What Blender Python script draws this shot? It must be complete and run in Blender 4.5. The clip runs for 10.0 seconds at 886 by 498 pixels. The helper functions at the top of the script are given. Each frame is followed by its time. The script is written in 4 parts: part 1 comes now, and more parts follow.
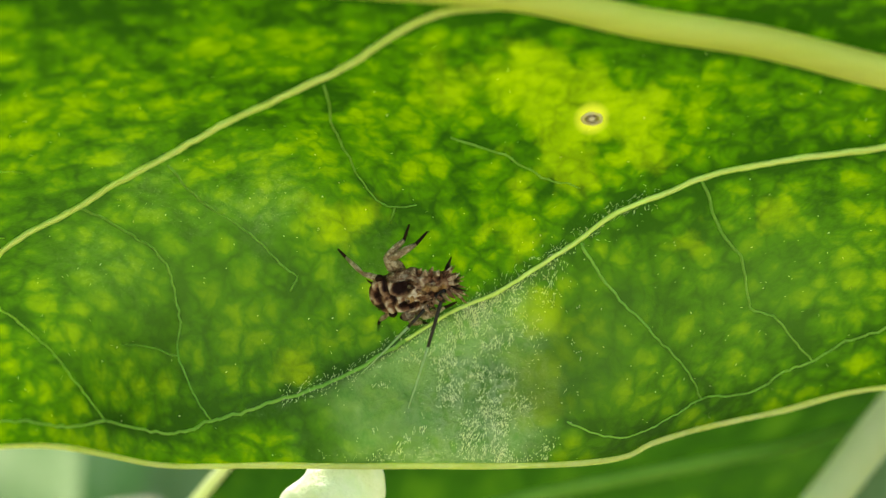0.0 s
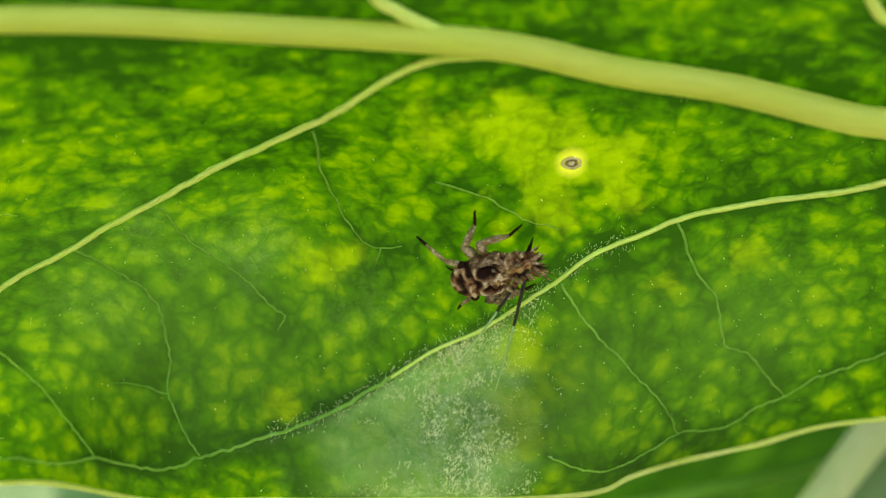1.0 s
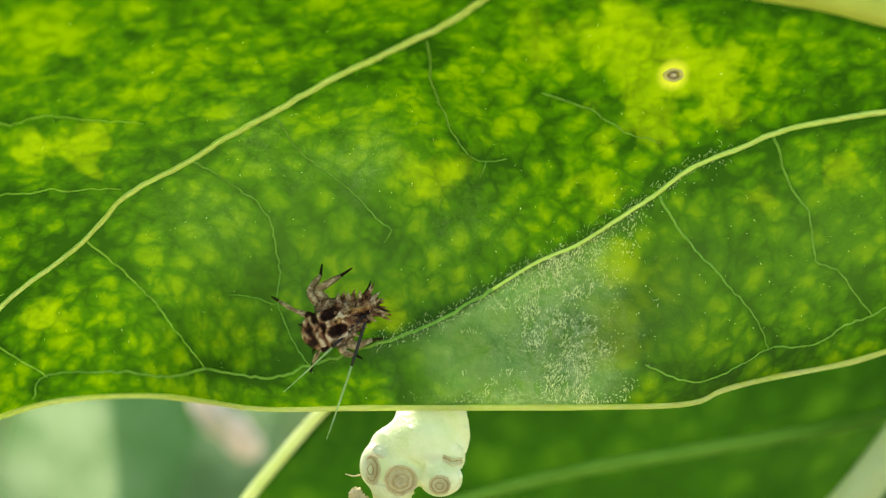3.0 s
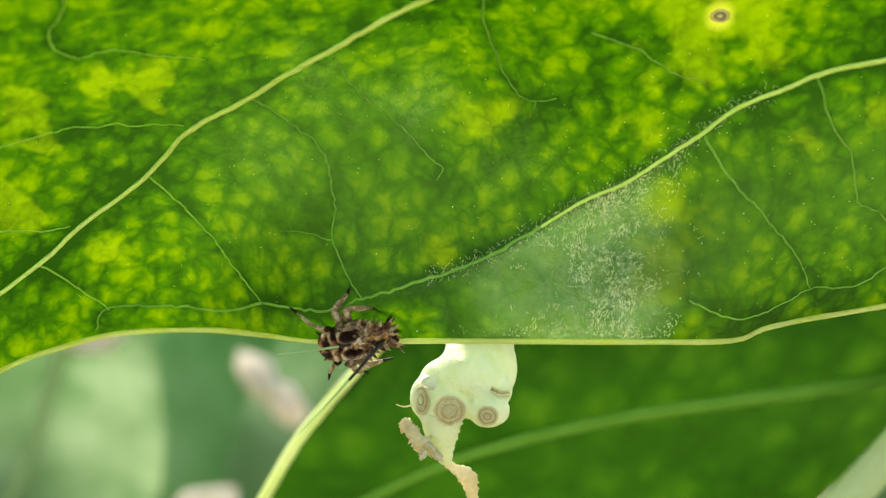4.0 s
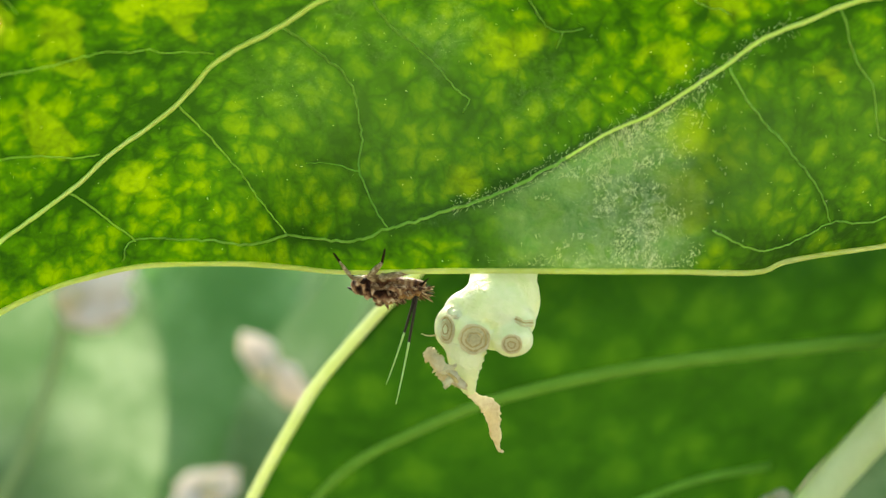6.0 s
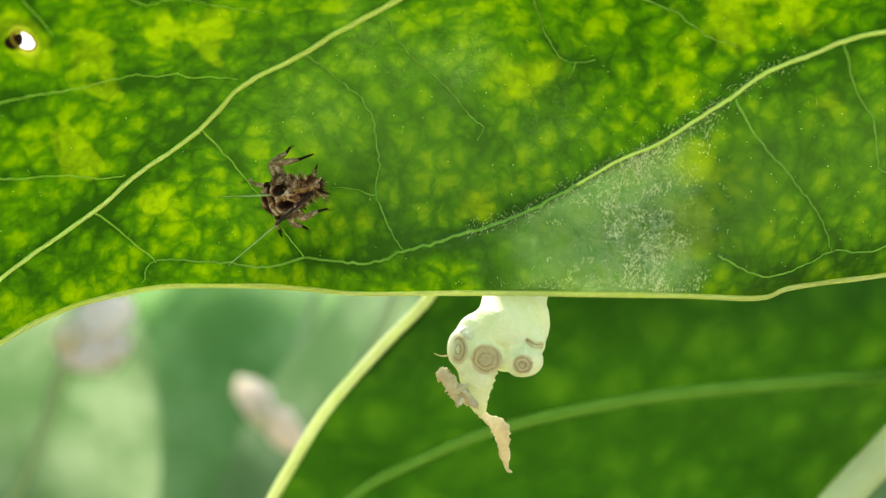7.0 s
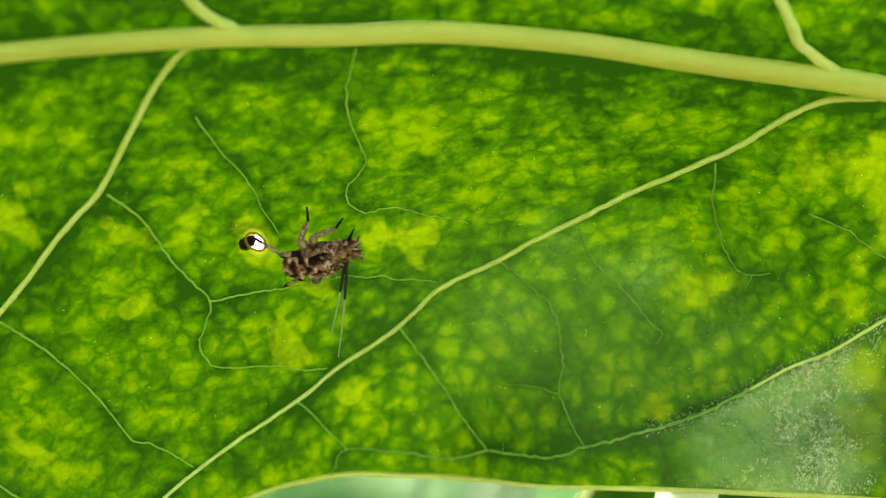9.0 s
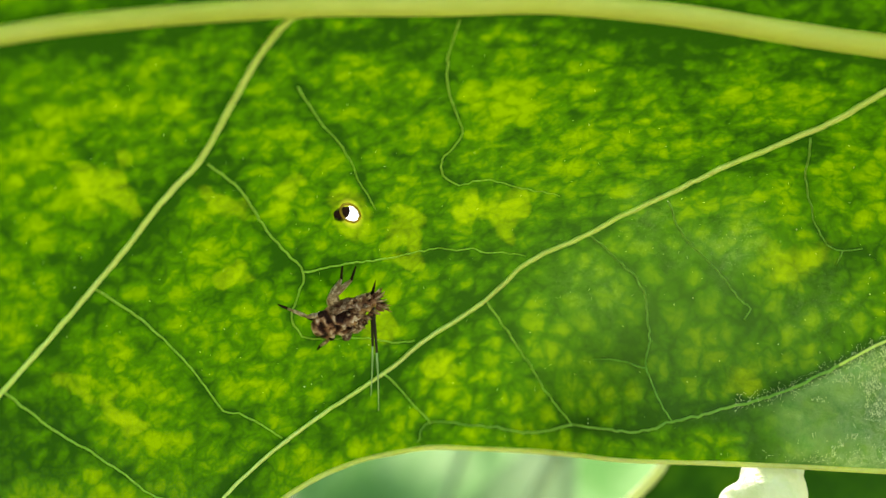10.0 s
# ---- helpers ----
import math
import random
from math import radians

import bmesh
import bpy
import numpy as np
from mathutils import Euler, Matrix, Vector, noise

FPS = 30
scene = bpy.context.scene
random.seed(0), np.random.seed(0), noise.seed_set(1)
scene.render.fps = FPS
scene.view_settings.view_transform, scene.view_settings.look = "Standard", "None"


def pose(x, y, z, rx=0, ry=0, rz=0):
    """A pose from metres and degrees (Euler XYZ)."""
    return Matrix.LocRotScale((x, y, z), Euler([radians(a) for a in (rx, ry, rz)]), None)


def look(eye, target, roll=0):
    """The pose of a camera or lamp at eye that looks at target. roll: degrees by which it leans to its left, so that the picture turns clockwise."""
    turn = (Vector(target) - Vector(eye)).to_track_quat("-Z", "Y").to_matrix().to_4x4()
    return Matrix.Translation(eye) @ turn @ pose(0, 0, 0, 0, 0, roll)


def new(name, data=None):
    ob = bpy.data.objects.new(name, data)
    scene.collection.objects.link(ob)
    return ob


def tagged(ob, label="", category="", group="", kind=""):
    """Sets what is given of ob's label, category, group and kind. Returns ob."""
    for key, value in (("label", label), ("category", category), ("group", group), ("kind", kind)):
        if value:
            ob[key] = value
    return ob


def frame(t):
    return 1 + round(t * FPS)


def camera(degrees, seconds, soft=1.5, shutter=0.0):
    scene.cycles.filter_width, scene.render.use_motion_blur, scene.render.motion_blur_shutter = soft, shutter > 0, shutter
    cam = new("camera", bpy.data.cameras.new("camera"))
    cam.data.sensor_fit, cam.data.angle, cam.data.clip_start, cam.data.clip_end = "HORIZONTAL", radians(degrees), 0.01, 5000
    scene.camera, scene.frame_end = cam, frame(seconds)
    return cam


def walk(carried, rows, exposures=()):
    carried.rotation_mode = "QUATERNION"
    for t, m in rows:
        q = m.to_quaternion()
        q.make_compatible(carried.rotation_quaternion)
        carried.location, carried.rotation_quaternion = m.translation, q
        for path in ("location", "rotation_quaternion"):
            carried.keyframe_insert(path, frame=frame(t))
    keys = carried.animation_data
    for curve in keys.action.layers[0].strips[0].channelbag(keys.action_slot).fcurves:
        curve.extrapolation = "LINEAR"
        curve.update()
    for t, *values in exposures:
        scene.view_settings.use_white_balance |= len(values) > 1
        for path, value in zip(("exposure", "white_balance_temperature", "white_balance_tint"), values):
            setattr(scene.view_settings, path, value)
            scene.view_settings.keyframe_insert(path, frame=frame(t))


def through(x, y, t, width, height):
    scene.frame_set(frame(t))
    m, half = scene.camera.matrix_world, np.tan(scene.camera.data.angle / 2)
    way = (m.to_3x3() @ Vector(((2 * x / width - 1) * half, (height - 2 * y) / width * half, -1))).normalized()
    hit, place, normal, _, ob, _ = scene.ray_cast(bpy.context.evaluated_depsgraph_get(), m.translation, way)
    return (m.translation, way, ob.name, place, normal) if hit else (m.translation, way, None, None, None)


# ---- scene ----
# ---- the camera and its way ----
cam = camera(33, 10.0, soft=1.3)
PATH = [
    (0, (-0.00000, 0.00001, 0.50003), (0.00055, 0.09000, 0.50111), -0.20),
    (0.5, (-0.00038, -0.00068, 0.49990), (-0.00002, 0.08928, 0.50232), -0.26),
    (1, (-0.00080, -0.00250, 0.50024), (0.00155, 0.08741, 0.50345), -0.35),
    (1.5, (0.00108, -0.00244, 0.49813), (0.00432, 0.08733, 0.50375), -0.53),
    (2, (0.00013, -0.00251, 0.49668), (0.00293, 0.08731, 0.50150), -0.43),
    (2.5, (-0.00269, -0.00421, 0.49439), (-0.00256, 0.08567, 0.49902), 0.12),
    (2.7, (-0.00361, -0.00472, 0.49466), (-0.00316, 0.08517, 0.49905), 0.02),
    (3.8, (-0.00591, -0.00789, 0.49036), (-0.00807, 0.08195, 0.49517), 0.73),
    (4, (-0.00509, -0.00819, 0.49075), (-0.00756, 0.08170, 0.49437), 0.82),
    (4.5, (-0.00611, -0.00873, 0.48782), (-0.00890, 0.08116, 0.49116), 1.05),
    (5, (-0.00571, -0.00900, 0.48648), (-0.00851, 0.08087, 0.49036), 1.13),
    (5.5, (-0.00506, -0.00897, 0.48630), (-0.00792, 0.08089, 0.49023), 1.25),
    (5.7, (-0.00582, -0.00897, 0.48678), (-0.00843, 0.08094, 0.49006), 1.16),
    (6.8, (-0.00812, -0.01097, 0.48138), (-0.00892, 0.07868, 0.48926), 1.96),
    (7, (-0.00864, -0.01190, 0.48327), (-0.01000, 0.07776, 0.49093), 1.98),
    (7.5, (-0.01355, -0.01438, 0.48383), (-0.01524, 0.07467, 0.49678), 3.02),
    (8, (-0.01254, -0.01622, 0.48302), (-0.01691, 0.07200, 0.50029), 4.00),
    (8.5, (-0.01342, -0.01853, 0.48314), (-0.01846, 0.06927, 0.50226), 3.92),
    (9, (-0.01592, -0.01920, 0.48113), (-0.02227, 0.06835, 0.50099), 4.14),
    (9.5, (-0.01882, -0.01969, 0.48009), (-0.02576, 0.06781, 0.50000), 4.34),
    (10, (-0.02067, -0.01928, 0.47999), (-0.02810, 0.06840, 0.49887), 4.71),
]
walk(cam, [(t, look(eye, target, roll)) for t, eye, target, roll in PATH], [(0.0, 1.75, 7600, 8), (10.0, 1.75, 7600, 8)])
cam.data.dof.use_dof = True
cam.data.dof.focus_distance = 0.093
cam.data.dof.aperture_fstop = 32

# ---- daylight ----
world = bpy.data.worlds.new("sky")
scene.world = world
world.use_nodes = True
wn = world.node_tree.nodes
sky = wn.new("ShaderNodeTexSky")
sky.sky_type = "NISHITA"
sky.sun_disc = False
SUN_WAY = Vector((-0.15, 0.70, 0.70)).normalized()
sky.sun_elevation = math.asin(SUN_WAY.z)
sky.sun_rotation = math.atan2(SUN_WAY.x, SUN_WAY.y)
world.node_tree.links.new(sky.outputs[0], wn["Background"].inputs[0])
wn["Background"].inputs[1].default_value = 0.15
sun = new("sun", bpy.data.lights.new("sun", "SUN"))
sun.data.energy, sun.data.angle, sun.data.color = 3.0, radians(14.0), (1.0, 0.95, 0.86)
sun.matrix_world = look(SUN_WAY, (0, 0, 0))


# ---- materials ----
class Nodes:
    """A new node material, with short calls for the nodes that this place needs."""

    def __init__(self, name):
        self.mat = bpy.data.materials.new(name)
        self.mat.use_nodes = True
        self.tree = self.mat.node_tree
        self.tree.nodes.clear()
        self.out = self.tree.nodes.new("ShaderNodeOutputMaterial")

    def add(self, kind, **inputs):
        node = self.tree.nodes.new(kind)
        for key, value in inputs.items():
            self.put(node, key.replace("_", " "), value)
        return node

    def put(self, node, key, value):
        socket = node.inputs[key]
        if hasattr(value, "is_linked"):
            self.tree.links.new(value, socket)
        elif isinstance(value, tuple) and len(value) == 3 and socket.type == "RGBA":
            socket.default_value = (*value, 1)
        else:
            socket.default_value = value

    def math(self, how, a, b=0.0, c=None, clamp=False):
        node = self.tree.nodes.new("ShaderNodeMath")
        node.operation, node.use_clamp = how, clamp
        for n, value in enumerate((a, b) if c is None else (a, b, c)):
            if hasattr(value, "is_linked"):
                self.tree.links.new(value, node.inputs[n])
            else:
                node.inputs[n].default_value = value
        return node.outputs[0]

    def mix(self, factor, a, b):
        node = self.tree.nodes.new("ShaderNodeMix")
        node.data_type = "RGBA"
        for n, value in ((0, factor), (6, a), (7, b)):
            if hasattr(value, "is_linked"):
                self.tree.links.new(value, node.inputs[n])
            else:
                node.inputs[n].default_value = (*value, 1) if isinstance(value, tuple) else value
        return node.outputs[2]

    def ramp(self, value, *stops):
        node = self.tree.nodes.new("ShaderNodeValToRGB")
        while len(node.color_ramp.elements) < len(stops):
            node.color_ramp.elements.new(0.5)
        for element, (at, colour) in zip(node.color_ramp.elements, stops):
            element.position, element.color = at, (*colour, 1)
        self.tree.links.new(value, node.inputs[0])
        return node.outputs[0]

    def coords(self, scale=(1, 1, 1), turn=(0, 0, 0)):
        tc = self.tree.nodes.new("ShaderNodeTexCoord")
        mp = self.tree.nodes.new("ShaderNodeMapping")
        mp.inputs["Scale"].default_value, mp.inputs["Rotation"].default_value = scale, turn
        self.tree.links.new(tc.outputs["Object"], mp.inputs[0])
        return mp.outputs[0]

    def noise(self, vector, scale, detail=3.0, rough=0.55):
        node = self.add("ShaderNodeTexNoise", Vector=vector, Scale=scale, Detail=detail, Roughness=rough)
        return node.outputs["Fac"]

    def voronoi(self, vector, scale, feature="F1"):
        node = self.tree.nodes.new("ShaderNodeTexVoronoi")
        node.feature = feature
        self.put(node, "Vector", vector)
        self.put(node, "Scale", scale)
        return node.outputs["Distance"]

    def attribute(self, name):
        node = self.tree.nodes.new("ShaderNodeAttribute")
        node.attribute_name = name
        return node.outputs["Fac"]

    def bump(self, height, strength, distance):
        return self.add("ShaderNodeBump", Height=height, Strength=strength, Distance=distance).outputs[0]

    def finish(self, shader):
        self.tree.links.new(shader, self.out.inputs[0])
        return self.mat


def bent_coords(n, scale=(1, 1, 1), turn=(0, 0, 0), amount=0.0006, size=500):
    """Coordinates that wander a little, so that cells grow uneven."""
    co = n.coords(scale, turn)
    wob = n.add("ShaderNodeTexNoise", Vector=co, Scale=size, Detail=2.0)
    sub = n.add("ShaderNodeVectorMath")
    sub.operation = "MULTIPLY_ADD"
    n.put(sub, 0, wob.outputs["Color"])
    sub.inputs[1].default_value = (amount * 2,) * 3
    n.put(sub, 2, co)
    return sub.outputs[0]


def leaf_flesh(name, dark, middle, light, patch, through=0.62, cell=560.0, gloss=0.5, marked=True, spec=0.25, contrast=1.0):
    """Backlit leaf: dark net of small veins round lighter cells, paler blotches and a waxy bloom where the sheet carries them."""
    n = Nodes(name)
    co = bent_coords(n, amount=0.0005)
    if marked:
        co = bent_coords(n, amount=0.0008, size=600)
    round_cells = n.voronoi(co, cell, "SMOOTH_F1")
    net = n.voronoi(co, cell, "DISTANCE_TO_EDGE")
    small_net = n.voronoi(co, cell * 2.0, "DISTANCE_TO_EDGE")
    broad = n.noise(n.coords(), 120.0, 3.0)
    middle_noise = n.noise(n.coords(), 520.0, 3.0, 0.6)
    fine = n.noise(n.coords(), 2600.0, 3.0, 0.65)
    cells = round_cells
    if marked:
        level = n.voronoi(bent_coords(n, (0.36, 0.7, 1.15), (0, 0.10, 0), 0.0010, 420), cell * 0.9, "SMOOTH_F1")
        slant = n.voronoi(bent_coords(n, (0.45, 0.7, 1.15), (0, -0.62, 0), 0.0010, 420), cell * 0.9, "SMOOTH_F1")
        a, b = n.attribute("streak"), n.attribute("slant")
        cells = n.math("ADD", n.math("MULTIPLY", cells, n.math("SUBTRACT", 1.0, a)), n.math("MULTIPLY", level, a))
        cells = n.math("ADD", n.math("MULTIPLY", cells, n.math("SUBTRACT", 1.0, b)), n.math("MULTIPLY", slant, b))
    light_at = n.math("SUBTRACT", 1.0, n.math("MULTIPLY", cells, 0.70 if marked else 0.88))
    if marked:
        flecks = n.noise(bent_coords(n, (0.42, 1, 1.1), (0, 0.10, 0), 0.0005, 700), 1150.0, 2.5, 0.5)
        light_at = n.math("ADD", light_at, n.math("MULTIPLY", n.math("MULTIPLY", n.math("SUBTRACT", flecks, 0.48), 0.95), n.math("MAXIMUM", a, n.math("MULTIPLY", b, 0.5))))
    if marked:
        light_at = n.math("ADD", light_at, n.math("MULTIPLY", a, 0.06))
    light_at = n.math("ADD", light_at, n.math("MULTIPLY", n.math("SUBTRACT", broad, 0.5), 0.55))
    light_at = n.math("ADD", light_at, n.math("MULTIPLY", n.math("SUBTRACT", middle_noise, 0.5), 0.80 if marked else 0.75))
    light_at = n.math("ADD", light_at, n.math("MULTIPLY", n.math("SUBTRACT", fine, 0.5), 0.22))
    grain = n.noise(n.coords(), 7500.0, 2.0, 0.7)
    light_at = n.math("ADD", light_at, n.math("MULTIPLY", n.math("SUBTRACT", grain, 0.5), 0.14))
    lines = n.math("MULTIPLY", n.math("SUBTRACT", 1.0, n.math("MULTIPLY", net, 3.6), clamp=True), 0.34 if marked else 0.25)
    if marked:
        lines = n.math("MULTIPLY", lines, n.math("SUBTRACT", 1.0, n.math("MULTIPLY", n.math("MAXIMUM", a, b), 0.1)))
    light_at = n.math("SUBTRACT", light_at, lines)
    lines = n.math("MULTIPLY", n.math("SUBTRACT", 1.0, n.math("MULTIPLY", small_net, 5.0), clamp=True), 0.16 if marked else 0.10)
    light_at = n.math("SUBTRACT", light_at, lines)
    if marked:
        light_at = n.math("SUBTRACT", light_at, n.math("MULTIPLY", n.attribute("halo"), 0.68))
        light_at = n.math("ADD", light_at, n.math("MULTIPLY", n.attribute("tone"), 0.34))
    light_at = n.math("MULTIPLY_ADD", light_at, contrast, 0.5 * (1 - contrast))
    colour = n.ramp(n.math("ADD", light_at, 0.0, clamp=True), (0.0, dark), (0.45, middle), (1.0, light))
    bump_height = n.math("ADD", n.math("MULTIPLY", cells, -0.5), n.math("MULTIPLY", fine, 0.35))
    if marked:
        dull = n.attribute("dull")
        colour = n.mix(n.math("MULTIPLY", dull, 0.40, clamp=True), colour, (0.036, 0.092, 0.010))
        spread = n.math("ADD", n.attribute("patch"), n.math("MULTIPLY", n.math("SUBTRACT", n.noise(co, 560.0, 3.0, 0.55), 0.5), 0.9))
        blot = n.math("MULTIPLY", n.math("SUBTRACT", spread, 0.34), 3.2, clamp=True)
        blot = n.math("MULTIPLY", blot, n.math("ADD", 0.26, n.math("MULTIPLY", n.math("ADD", light_at, 0.0, clamp=True), 0.60)), clamp=True)
        colour = n.mix(blot, colour, patch)
        dead = n.math("MULTIPLY", n.math("SUBTRACT", n.attribute("patch"), 0.95), 2.2, clamp=True)
        colour = n.mix(n.math("MULTIPLY", dead, 0.8), colour, (0.33, 0.36, 0.022))
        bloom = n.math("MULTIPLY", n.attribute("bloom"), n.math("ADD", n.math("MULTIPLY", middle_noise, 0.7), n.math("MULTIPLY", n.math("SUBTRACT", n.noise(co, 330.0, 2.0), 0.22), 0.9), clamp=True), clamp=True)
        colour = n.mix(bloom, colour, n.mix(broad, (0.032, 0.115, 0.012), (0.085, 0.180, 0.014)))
        fold = n.noise(bent_coords(n, amount=0.0004, size=900), 1700.0, 5.0, 0.62)
        ridge = n.math("SUBTRACT", 1.0, n.math("MULTIPLY", n.math("ABSOLUTE", n.math("SUBTRACT", fold, 0.5)), 9.0), clamp=True)
        crisp = n.math("MULTIPLY", n.math("MULTIPLY", ridge, n.attribute("crisp")), n.math("MULTIPLY", n.math("SUBTRACT", n.noise(co, 700.0, 2.0), 0.28), 2.4, clamp=True))
        scales = n.math("SUBTRACT", 1.0, n.math("MULTIPLY", n.voronoi(co, 6500.0), 2.6), clamp=True)
        shown = n.math("MULTIPLY", n.math("SUBTRACT", n.noise(co, 2300.0, 3.0, 0.7), 0.50), 7.0, clamp=True)
        # the sparkle on the waxy bloom, as a mask for near-white skin colour
        crisp = n.math("ADD", n.math("MULTIPLY", crisp, 0.45), n.math("MULTIPLY", n.math("MULTIPLY", scales, shown), n.math("MULTIPLY", n.attribute("crisp"), 1.5)), clamp=True)
        bump_height = n.math("ADD", bump_height, n.math("MULTIPLY", n.math("MULTIPLY", ridge, n.attribute("bloom")), 0.2))
    normal = n.bump(bump_height, 0.4, 0.0006)
    glow = n.add("ShaderNodeBsdfTranslucent", Color=colour, Normal=normal)
    flat = n.add("ShaderNodeBsdfPrincipled", Roughness=gloss, Normal=normal)
    flat.inputs["Specular IOR Level"].default_value = spec
    skin = n.mix(0.75, colour, dark)
    if marked:
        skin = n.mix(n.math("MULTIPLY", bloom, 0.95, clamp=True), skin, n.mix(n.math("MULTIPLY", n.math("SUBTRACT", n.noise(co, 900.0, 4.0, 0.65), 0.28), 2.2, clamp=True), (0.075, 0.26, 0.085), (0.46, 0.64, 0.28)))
        # sparkle put into the colour, not left to gloss
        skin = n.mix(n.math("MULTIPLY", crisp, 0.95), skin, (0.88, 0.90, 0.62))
    n.put(flat, "Base Color", skin)
    both = n.add("ShaderNodeMixShader")
    n.put(both, 0, n.math("SUBTRACT", through, n.math("ADD", n.math("MULTIPLY", bloom, 0.22), n.math("MULTIPLY", crisp, 0.45)), clamp=True) if marked else through)
    n.tree.links.new(flat.outputs[0], both.inputs[1])
    n.tree.links.new(glow.outputs[0], both.inputs[2])
    return n.finish(both.outputs[0])


def flesh(name, low, high, through=0.3, rough=0.5, grain=900.0, stretch=(1, 1, 1), bump=0.3, depth=0.0004, spec=0.4):
    """Soft plant matter: two tones by noise at two scales, part of the light going through."""
    n = Nodes(name)
    co = n.coords(stretch)
    a, b = n.noise(co, grain * 0.25, 3.0), n.noise(co, grain * 2.0, 4.0, 0.65)
    value = n.math("ADD", n.math("MULTIPLY", a, 0.65), n.math("MULTIPLY", b, 0.35))
    colour = n.ramp(value, (0.32, low), (0.68, high))
    normal = n.bump(b, bump, depth)
    flat = n.add("ShaderNodeBsdfPrincipled", Roughness=rough, Normal=normal)
    n.put(flat, "Base Color", colour)
    flat.inputs["Specular IOR Level"].default_value = spec
    if through <= 0:
        return n.finish(flat.outputs[0])
    glow = n.add("ShaderNodeBsdfTranslucent", Color=colour, Normal=normal)
    both = n.add("ShaderNodeMixShader", Fac=through)
    n.tree.links.new(flat.outputs[0], both.inputs[1])
    n.tree.links.new(glow.outputs[0], both.inputs[2])
    return n.finish(both.outputs[0])


LEAF = leaf_flesh("leaf_flesh", (0.0055, 0.032, 0.0004), (0.0228, 0.086, 0.0005), (0.096, 0.180, 0.0008), (0.138, 0.224, 0.003), contrast=1.02)
SHADE_LEAF = leaf_flesh("shaded_leaf_flesh", (0.010, 0.052, 0.002), (0.018, 0.080, 0.003), (0.045, 0.135, 0.005), (0.1, 0.2, 0.02), through=0.3, cell=230.0, gloss=0.6, marked=False, spec=0.12)
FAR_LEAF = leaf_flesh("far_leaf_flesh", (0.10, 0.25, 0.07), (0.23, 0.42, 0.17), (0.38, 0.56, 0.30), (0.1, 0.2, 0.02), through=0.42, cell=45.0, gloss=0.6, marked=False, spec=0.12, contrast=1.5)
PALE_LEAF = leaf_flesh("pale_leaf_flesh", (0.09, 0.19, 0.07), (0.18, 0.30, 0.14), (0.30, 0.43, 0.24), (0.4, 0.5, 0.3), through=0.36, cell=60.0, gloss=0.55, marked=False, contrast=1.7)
RIB = flesh("pale_rib", (0.64, 0.78, 0.11), (0.80, 0.90, 0.20), 0.36, 0.45, 700.0, (0.2, 1, 1), 0.25)
VEIN = flesh("vein", (0.60, 0.86, 0.13), (0.76, 0.93, 0.24), 0.15, 0.5, 900.0)
VEINLET = flesh("veinlet", (0.22, 0.52, 0.035), (0.38, 0.70, 0.08), 0.18, 0.5, 900.0)
SOFT_EDGE = flesh("soft_edge", (0.74, 0.84, 0.36), (0.90, 0.95, 0.56), 0.55, 0.5, 900.0)
DULL_VEINLET = flesh("dull_veinlet", (0.12, 0.35, 0.03), (0.27, 0.54, 0.07), 0.2, 0.5, 700.0)
RIM = flesh("leaf_rim", (0.74, 0.83, 0.20), (0.90, 0.94, 0.44), 0.62, 0.5, 1200.0)
STALK = flesh("cut_stalk", (0.76, 0.86, 0.46), (0.95, 0.96, 0.70), 0.35, 0.36, 1000.0, (1, 1, 1), 0.45, 0.0005, 0.45)
CORK = flesh("corky_scar", (0.54, 0.41, 0.13), (0.74, 0.60, 0.26), 0.08, 0.65, 1800.0, (1, 1, 1), 0.6, 0.0005)
SCAR_FACE = flesh("scar_face", (0.80, 0.70, 0.34), (0.93, 0.86, 0.54), 0.15, 0.6, 2200.0, (1, 1, 1), 0.8, 0.0006)
SCAR_PALE = flesh("pale_scar", (0.78, 0.70, 0.36), (0.92, 0.86, 0.54), 0.1, 0.55, 1600.0, (1, 1, 1), 0.8, 0.0006)
HUSK = flesh("dry_husk", (0.62, 0.53, 0.30), (0.86, 0.80, 0.54), 0.35, 0.7, 1500.0, (1, 1, 1), 0.5, 0.0004)
SCAB = flesh("scab", (0.10, 0.07, 0.03), (0.34, 0.27, 0.16), 0.1, 0.7, 2600.0, (1, 1, 1), 0.6, 0.0004)
PALE_SCAB = flesh("pale_scab", (0.72, 0.63, 0.42), (0.94, 0.87, 0.68), 0.2, 0.6, 2600.0)
AMBER = flesh("amber_rim", (0.40, 0.27, 0.02), (0.62, 0.52, 0.05), 0.5, 0.5, 1800.0)
def bark(name, dark, brown, tan, shift=0.0):
    """The insect's skin: blotched from near black to tan, finely pitted."""
    n = Nodes(name)
    co = n.coords()
    a, b = n.noise(co, 2600.0, 4.0, 0.6), n.noise(co, 9000.0, 3.0, 0.7)
    value = n.math("ADD", n.math("MULTIPLY", a, 0.7), n.math("MULTIPLY", b, 0.3))
    colour = n.ramp(n.math("ADD", value, shift), (0.40, dark), (0.47, brown), (0.52, brown), (0.60, tan))
    flat = n.add("ShaderNodeBsdfPrincipled", Roughness=0.55, Normal=n.bump(n.math("ADD", a, b), 0.8, 0.0004))
    n.put(flat, "Base Color", colour)
    flat.inputs["Specular IOR Level"].default_value = 0.15
    return n.finish(flat.outputs[0])


